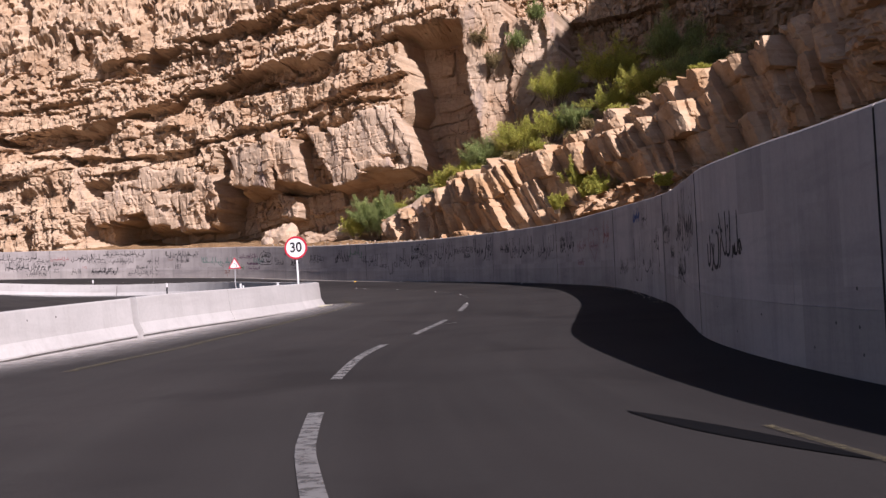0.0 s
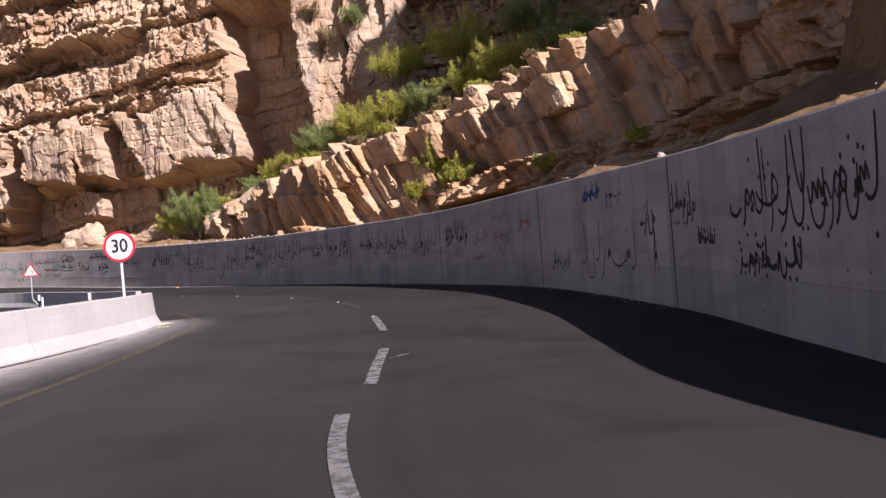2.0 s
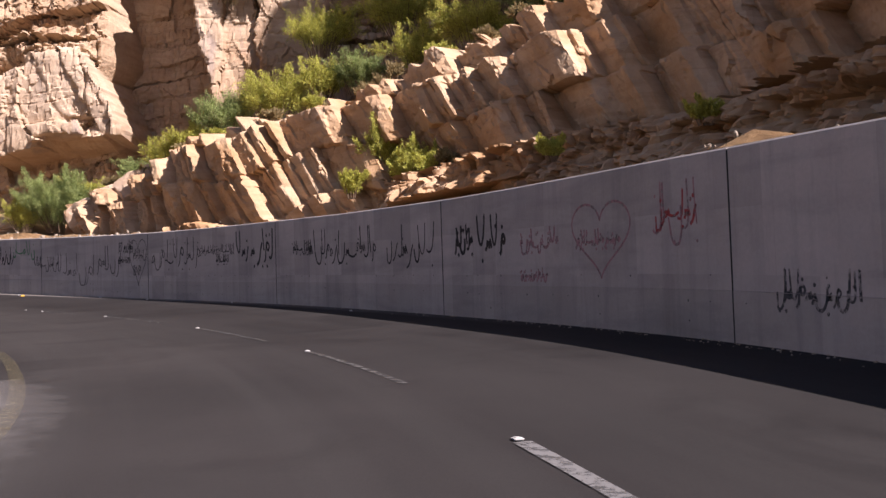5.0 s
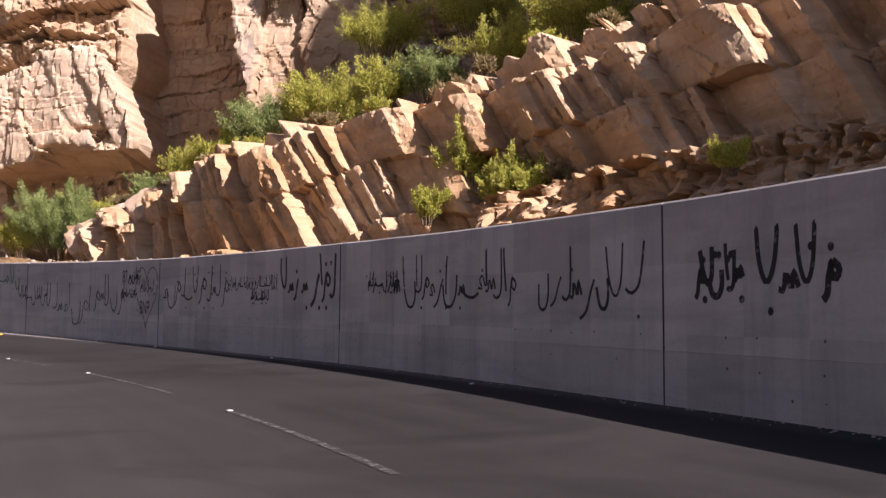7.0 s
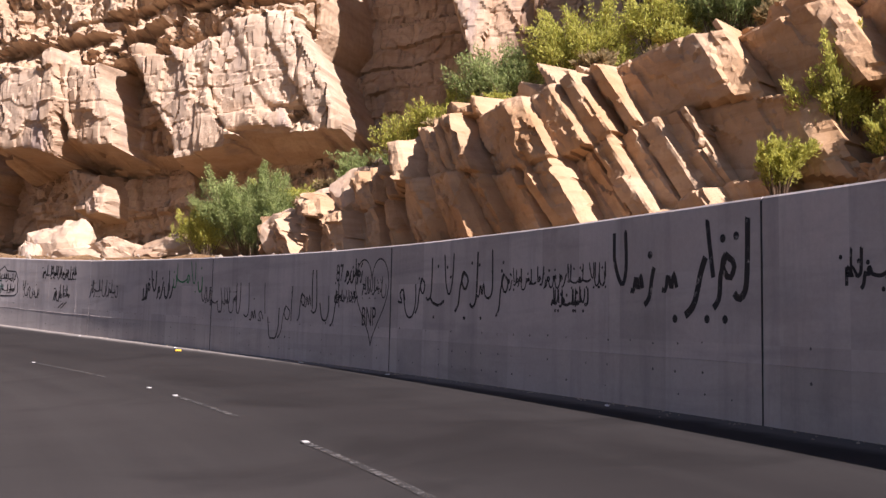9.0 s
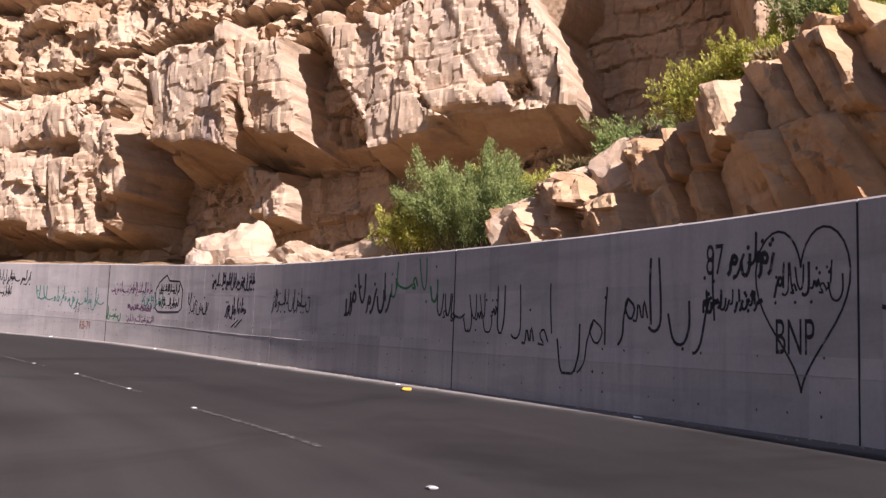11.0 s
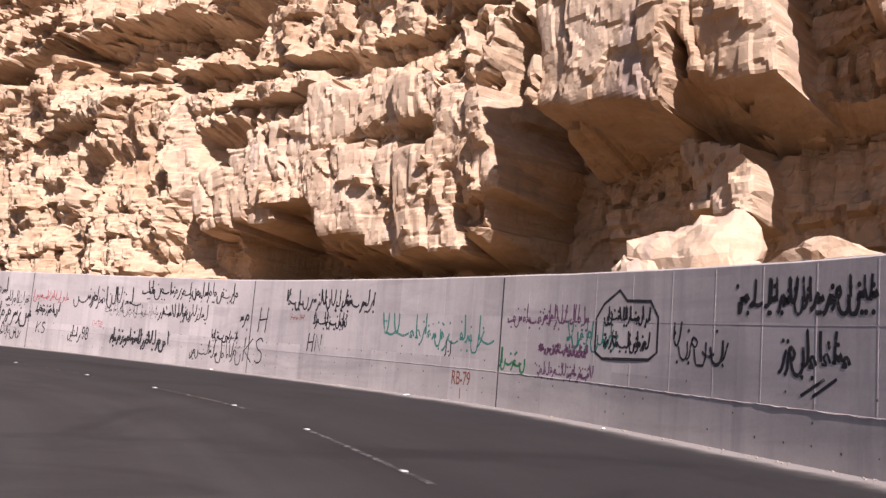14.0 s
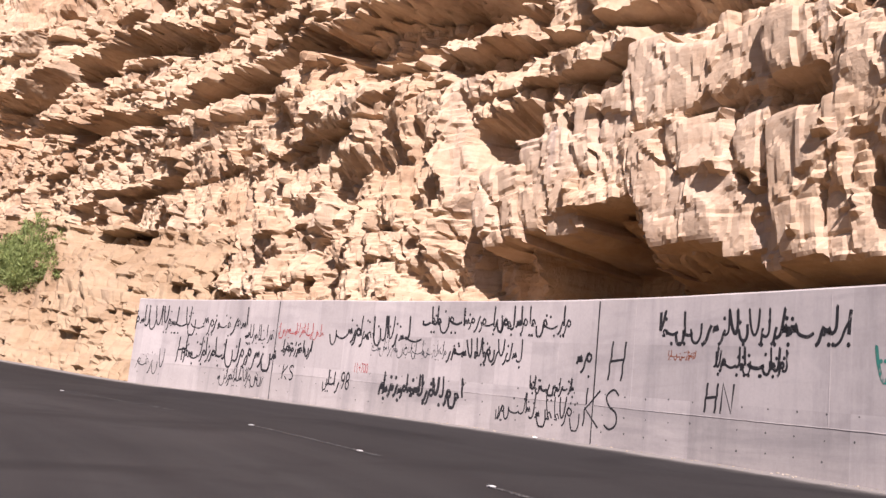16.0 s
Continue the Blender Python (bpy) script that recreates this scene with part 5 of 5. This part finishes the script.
# strokes of a sprayed hand: (along, up) in shares of the line's height
STROKES = [[(0, 0.05), (0.02, 0.55), (0.0, 1.0)],
           [(0.0, 0.95), (0.03, 0.35), (0.08, 0.04), (0.22, -0.06), (0.36, 0.05)],
           [(0, 0.05), (0.06, 0.26), (0.11, 0.03), (0.18, 0.24), (0.24, 0.02), (0.36, 0.05)],
           [(0, 0.28), (0.08, 0.12), (0.20, -0.20), (0.38, -0.34)],
           [(0, 0.30), (0.02, -0.08), (0.16, -0.32), (0.36, -0.26), (0.46, 0.16)],
           [(0.14, 0.34), (0.0, 0.22), (0.10, 0.06), (0.20, 0.22), (0.12, 0.34), (0.24, 0.10), (0.30, -0.16), (0.44, -0.30)],
           [(0, 0.04), (0.10, 0.24), (0.20, 0.14), (0.10, 0.0), (0.30, 0.02)],
           [(0.0, 0.95), (0.05, 0.30), (0.18, 0.03), (0.32, 0.30), (0.40, 0.92)],
           [(0, 0.06), (0.28, -0.04), (0.60, 0.02), (0.74, 0.16)]]


def flowing(points, n):
    return spline(np.array([(x, y, 0.0) for x, y in points]), 1.0 / n)[1][:, :2]


def writing(s0, s1, h0, h1, colour, seed, width=0.05, label="", tall=0.45):
    """Plain strokes of the size and colour of a sprayed line between s0 and s1."""
    r = np.random.default_rng(seed)
    lo, hi = min(s0, s1), max(s0, s1)
    hh = h1 - h0
    size = hh * 0.86
    pieces = []
    s, base, last = lo, h0 + 0.30 * hh, -1
    while s < hi - 0.12 * size:
        k = int(r.choice([0, 1, 4, 5, 7, 2])) if hh > 0.95 and r.random() < 0.4 else int(r.integers(0, len(STROKES)))
        while k == last or (k == 7 and r.random() < 0.5):
            k = int(r.integers(0, len(STROKES)))
        last = k
        grow, lean = size * r.uniform(0.75, 1.15), r.normal(0.03, 0.06)
        pts = flowing(STROKES[k], 14) * grow
        pts[:, 0] = pts[:, 0] * r.uniform(0.85, 1.25) + lean * pts[:, 1]
        reach = pts[:, 0].max()
        step = hh * (r.uniform(-0.06, 0.10))
        pts = pts + (s, base + step)
        pts[:, 0] = np.clip(pts[:, 0], lo - 0.05, hi)
        pts[:, 1] = np.clip(pts[:, 1], h0, h1)
        if len(pts) > 2:
            pieces.append(bar_strip(pts, width * r.uniform(0.75, 1.2)))
        for _ in range(int(r.choice([0, 0, 1, 1, 2]))):
            x, y = s + reach * r.uniform(0.1, 0.9), base + hh * (r.uniform(0.34, 0.55) if r.random() < 0.65 else -0.26)
            pieces.append(spot_on_wall(x, max(y, 0.1), width * 0.62, 0.0085 if y < KICK + 0.05 else 0.0035))
        s += reach * r.uniform(0.5, 0.8) * (1.35 if hh > 0.95 else 1) + (0.14 * size if r.random() < 0.3 else 0.04 * size)
    if not pieces:
        pieces.append(bar_strip([(lo, base), (hi, base)], width))
    ob = thing("graffiti", "", "")
    for data in pieces:
        part("stroke", data, SPRAY[colour], ob)
    names = {"faint": "faded black", "pink": "faded red"}
    return tagged(ob, label or f"{names.get(colour, colour)} sprayed line of writing on the wall", "graffiti", "sprayed writing")


def islands(me):
    """The loose pieces of a mesh, as corners and faces."""
    root = list(range(len(me.vertices)))

    def find(i):
        while root[i] != i:
            i = root[i]
        return i
    for q in me.polygons:
        for i in q.vertices:
            root[find(i)] = find(q.vertices[0])
    out = {}
    for q in me.polygons:
        out.setdefault(find(q.vertices[0]), []).append(tuple(q.vertices))
    for faces in out.values():
        used = sorted({i for q in faces for i in q})
        at = {i: k for k, i in enumerate(used)}
        yield [tuple(me.vertices[i].co) for i in used], [tuple(at[i] for i in q) for q in faces]


def letters(body, s, h, size, colour, seed=0, stretch=1.0):
    """Readable letters, bent on to the wall."""
    me = text_mesh(body, size, SPRAY[colour], 0.0)
    for vtx in me.vertices:
        # the wall is read from the road: its length runs right to left
        q = on_wall(s - vtx.co.x * stretch, h + vtx.co.y, 0.004 + (0.005 if h + vtx.co.y < KICK + 0.02 else 0))
        vtx.co = Vector(q)
    ob = thing("graffiti", "", "")
    for data in islands(me):
        part("letter", data, SPRAY[colour], ob)
    return tagged(ob, f"{colour} sprayed letters {body} on the wall", "graffiti", "sprayed writing")


GLYPH = {"H": [[(0.12, 1), (0, 0)], [(0.62, 1), (0.5, 0)], [(0.05, 0.48), (0.58, 0.55)]],
         "K": [[(0.1, 1), (0, 0)], [(0.6, 0.95), (0.06, 0.45), (0.6, 0)]],
         "N": [[(0, 0), (0.08, 1), (0.5, 0.05), (0.6, 1)]],
         "S": [[(0.55, 0.86), (0.35, 1), (0.08, 0.82), (0.2, 0.58), (0.48, 0.42), (0.5, 0.14), (0.25, 0), (0, 0.14)]]}


def hand_letters(body, s, h, tall, colour, width=0.05):
    """Letters drawn with the can, one stroke after another, reading away from s."""
    ob = thing("graffiti", "", "")
    for k, ch in enumerate(body):
        for g in GLYPH[ch]:
            p = np.array(g) * tall
            p = np.stack([s - p[:, 0] - 0.78 * tall * k, h + p[:, 1]], 1)
            if len(g) > 3 and ch == "S":
                p = flowing([tuple(q) for q in p], 16)
            elif len(g) == 2:
                p = p[0] + (p[1] - p[0]) * np.linspace(0, 1, 6)[:, None] + np.array([[0.02 * tall * math.sin(2.6 * q), 0] for q in range(6)])
            part("stroke", bar_strip(p, width), SPRAY[colour], ob)
    return tagged(ob, f"{colour} hand-drawn sprayed letters {body} on the wall", "graffiti", "sprayed writing")


def drawing(strokes, colour, label, width=0.05):
    ob = thing("graffiti", "", "")
    for p in strokes:
        part("stroke", bar_strip(p, width), SPRAY[colour], ob)
    return tagged(ob, label, "graffiti", "sprayed drawings")


def heart(s, h, w, tall):
    t = np.linspace(0, 2 * math.pi, 50)
    return np.stack([s + w / 2 * np.sin(t) ** 3, h + tall / 2 * (13 * np.cos(t) - 5 * np.cos(2 * t) - 2 * np.cos(3 * t) - np.cos(4 * t)) / 15.5], 1)

writing(186.75, 193.25, 1.77, 2.71, "black", 300, 0.06)
writing(185.00, 190.25, 0.81, 1.73, "black", 301, 0.07)
writing(191.25, 193.00, 0.35, 1.24, "black", 302, 0.035)
writing(185.50, 188.00, 0.25, 0.87, "black", 303, 0.04)
writing(185.25, 186.75, 1.59, 2.19, "black", 304, 0.045)
writing(182.75, 185.00, 1.81, 2.27, "red", 305, 0.035)
writing(183.25, 184.75, 1.24, 1.78, "black", 306, 0.06)
writing(178.50, 182.50, 1.70, 2.53, "black", 307, 0.06)
writing(173.25, 178.50, 2.14, 2.81, "black", 308, 0.055)
writing(177.50, 180.50, 1.47, 1.95, "faint", 309, 0.03)
writing(174.75, 177.50, 1.42, 2.06, "black", 310, 0.055)
writing(181.75, 182.50, 0.40, 1.00, "black", 311, 0.05)
writing(176.75, 180.00, 0.38, 1.08, "black", 312, 0.085)
writing(173.00, 174.50, 0.89, 1.28, "black", 313, 0.05)
writing(172.75, 175.50, 0.22, 0.90, "black", 314, 0.04)
writing(172.50, 173.00, 1.32, 2.03, "black", 315, 0.055)
writing(166.00, 170.50, 2.03, 2.65, "black", 316, 0.065)
writing(167.25, 169.00, 1.51, 2.00, "black", 317, 0.055)
writing(169.50, 170.25, 1.75, 1.93, "brown", 318, 0.02)
writing(160.50, 165.50, 1.16, 2.02, "teal", 319, 0.055)
writing(157.00, 160.00, 1.77, 2.30, "purple", 320, 0.045)
writing(156.00, 157.75, 1.38, 1.97, "teal", 321, 0.045)
writing(157.00, 158.75, 1.26, 1.49, "purple", 322, 0.06)
writing(156.75, 158.75, 0.74, 1.10, "purple", 323, 0.04)
writing(159.25, 160.25, 0.79, 1.34, "green", 324, 0.05)
writing(155.00, 156.50, 1.90, 2.27, "black", 325, 0.05)
writing(155.00, 156.50, 1.41, 1.80, "black", 326, 0.05)
writing(152.75, 154.25, 1.29, 2.00, "black", 327, 0.055)
writing(149.50, 152.50, 2.15, 2.69, "black", 328, 0.07)
writing(150.00, 151.50, 1.21, 1.91, "black", 329, 0.06)
writing(145.75, 148.25, 1.51, 2.20, "black", 330, 0.055)
writing(141.00, 143.50, 1.46, 2.53, "black", 331, 0.08)
writing(138.75, 141.00, 1.80, 2.81, "green", 332, 0.06)
writing(136.25, 138.75, 1.22, 1.99, "black", 333, 0.045)
writing(132.75, 136.25, 0.55, 2.13, "black", 334, 0.045)
writing(130.00, 132.50, 1.00, 2.46, "black", 335, 0.05)
writing(128.75, 129.75, 2.06, 2.69, "black", 336, 0.06)
writing(129.00, 130.25, 1.60, 1.91, "black", 337, 0.05)
writing(127.50, 128.75, 1.69, 2.23, "black", 338, 0.04)
writing(122.00, 127.00, 1.24, 2.63, "black", 339, 0.06)
writing(118.75, 122.00, 1.83, 2.25, "black", 340, 0.04)
writing(115.25, 118.50, 1.29, 2.70, "black", 341, 0.1)
writing(112.00, 113.50, 1.69, 2.19, "black", 342, 0.05)
writing(107.25, 112.25, 1.33, 2.49, "black", 343, 0.06)
writing(103.50, 106.50, 1.22, 2.41, "black", 344, 0.06)
writing(101.25, 102.25, 1.48, 2.28, "black", 345, 0.09)
writing(99.50, 101.00, 1.31, 2.41, "black", 346, 0.09)
writing(97.00, 98.75, 1.47, 1.99, "pink", 347, 0.06)
writing(97.50, 98.75, 0.88, 1.16, "pink", 348, 0.05)
writing(94.50, 96.25, 1.48, 1.87, "pink", 349, 0.05)
writing(92.00, 93.25, 1.76, 2.41, "red", 350, 0.06)
writing(82.75, 87.25, 0.39, 1.85, "black", 351, 0.05)
writing(85.25, 86.75, 2.33, 2.75, "blue", 352, 0.1)
writing(83.50, 84.75, 2.10, 2.80, "black", 353, 0.04)
writing(81.25, 82.25, 1.41, 2.13, "black", 354, 0.06)
writing(92.00, 93.50, 1.51, 2.56, "pink", 355, 0.05)
writing(88.25, 90.00, 0.51, 1.11, "faint", 356, 0.05)
writing(78.75, 80.25, 1.60, 2.37, "black", 357, 0.06)
writing(77.75, 78.75, 1.26, 1.54, "black", 358, 0.06)
writing(71.25, 76.75, 1.35, 2.74, "black", 359, 0.07)
writing(73.75, 76.50, 0.79, 1.37, "black", 360, 0.07)
writing(71.50, 75.50, 1.44, 2.80, "black", 361, 0.06)
writing(67.00, 69.25, 1.17, 2.10, "black", 362, 0.06)
letters("98", 181.50, 0.72, 0.70, "black", stretch=0.58)
letters("11+700", 180.88, 1.12, 0.37, "red", stretch=0.54)
hand_letters("KS", 172.62, 0.34, 0.78, "black", 0.045)
hand_letters("KS", 184.55, 0.62, 0.42, "black", 0.045)
hand_letters("H", 171.95, 1.3, 0.78, "black", 0.05)
hand_letters("HN", 169.2, 0.85, 0.52, "black", 0.05)
letters("J.J", 162.38, 1.25, 0.43, "black", stretch=0.95)
letters("RB-79", 161.75, 0.53, 0.46, "brown", stretch=0.70)
letters("87", 130.00, 2.33, 0.64, "black", stretch=0.63)
letters("BNP", 128.38, 1.24, 0.67, "black", stretch=0.61)
letters("A", 81.38, 1.07, 1.30, "black", stretch=0.31)
writing(119.25, 120.50, 1.44, 1.82, "black", 391, 0.05)
hand_letters("H", 190.55, 0.85, 0.85, "black", 0.06)
drawing([[(156.75, 1.38), (156.75, 2.04), (156.50, 2.32), (156.00, 2.58), (155.75, 2.38), (155.00, 2.37), (154.75, 2.08), (154.75, 1.45), (155.00, 1.31), (156.50, 1.26), (156.75, 1.38)]], "black", "black sprayed box with a peaked top round two lines of writing", 0.06)
drawing([heart(95.25, 1.77, 2.25, 1.52)], "pink", "large faded red sprayed heart", 0.05)
drawing([heart(128.25, 1.79, 1.75, 2.26)], "black", "long black sprayed heart round party letters", 0.035)
drawing([[(151.00, 0.97), (150.50, 1.23)], [(150.75, 0.97), (150.25, 1.25)]], "black", "two short black sprayed strokes", 0.05)
drawing([[(161.75, 0.32), (161.75, 0.07)]], "brown", "small brown sprayed arrow", 0.03)

# ---- litter by the wall ----
def litter(name, s, d, mesh, turn, label):
    ob = new(name, mesh)
    p = on_road(s, d, 0.004)
    ob.matrix_world = pose(*p, 0, 0, turn)
    return tagged(ob, label, "litter", "litter by the wall")


bm = box_bm(0.19, 0.12, 0.06, 0.012)
PACK_ME = bm_mesh("carton", bm, PACK)
pk = foot(-18.2, 66.6)
litter("carton", pk, 1.05, PACK_ME, 35, "crushed yellow carton lying at the wall foot")
lit_rng = np.random.default_rng(44)
for k in range(9):
    s = S_C - 6 + k * 7.9 + lit_rng.uniform(-1.5, 1.5)
    a, c = lit_rng.uniform(0.06, 0.14), lit_rng.uniform(0.04, 0.08)
    bm = box_bm(a, c, 0.025, 0.006)
    for vtx in bm.verts:
        vtx.co.z += 0.02 * math.sin(9 * vtx.co.x + k)
        vtx.co.z = max(vtx.co.z, 0)
    litter("paper_scrap", s, lit_rng.uniform(0.2, 0.6), bm_mesh("paper_scrap", bm, WHITE_PAINT), lit_rng.uniform(0, 180), "crumpled white paper scrap on the road edge")
# small pale rubble along the foot
rv, rf, n0 = [], [], 0
for k in range(900):
    s, d = lit_rng.uniform(S_F, JOINTS[-1]), abs(lit_rng.normal(0, 0.16)) + 0.03
    me = stone_me[k % 6]
    c = np.array([q.co for q in me.vertices]) * (0.012 + 0.02 * lit_rng.random() ** 3)
    p = on_road(s, d, 0.008)
    rv.append(c + p)
    rf += [tuple(i + n0 for i in q.vertices) for q in me.polygons]
    n0 += len(c)
rubble = new("rubble", mesh_of("rubble", np.vstack(rv), rf, STONE))
tagged(rubble, "fine pale rubble along the wall foot", "rubble", kind="stuff")
# near-black patch on the asphalt, tapering to a point at both ends
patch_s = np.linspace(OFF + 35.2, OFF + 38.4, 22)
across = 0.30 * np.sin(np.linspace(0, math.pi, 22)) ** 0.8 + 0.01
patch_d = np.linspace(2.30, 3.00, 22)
lens_a, lens_c = on_road(patch_s, patch_d - across / 2, 0.008), on_road(patch_s, patch_d + across / 2, 0.008)
LENS_BLACK = plain("black_lens", (0.006, 0.006, 0.007), 0.9, 0.2)
LENS_BLACK.node_tree.nodes["Principled BSDF"].inputs["Specular IOR Level"].default_value = 0.05
black_lens = new("lens_patch", mesh_of("lens_patch", np.stack([lens_a, lens_c], 1).reshape(-1, 3), grid_faces(22, 2), LENS_BLACK))
tagged(black_lens, "black lens-shaped patch on the asphalt", "road marking")

# small white scrawl on the asphalt beside the centre line, and a pale splash at the median's nose
marks = []
mrng = np.random.default_rng(52)
for k in range(9):
    a = OFF + 52.3 + 0.05 * k
    marks.append(ribbon(np.linspace(a, a + mrng.uniform(0.02, 0.25), 3), centre(a) - 0.16 - 0.03 * k + mrng.uniform(-0.05, 0.05, 3), 0.035, 0.012))
tagged(new("road_scrawl", mesh_of("road_scrawl", *joined(marks), LINE_WHITE)), "small white painted scrawl on the asphalt", "road marking")
splash = []
for k in range(22):
    a, d = S_F + 10.3 + mrng.normal(0, 0.8), 10.8 + mrng.normal(0, 0.14)
    splash.append(ribbon(np.linspace(a, a + mrng.uniform(0.2, 0.7), 4), np.full(4, d) + mrng.normal(0, 0.03, 4), mrng.uniform(0.10, 0.3), 0.034))
tagged(new("paint_splash", mesh_of("paint_splash", *joined(splash), worn_paint("cream_paint", (0.62, 0.56, 0.38), 0.40))), "cream paint splashed on the asphalt by the barrier end", "road marking")
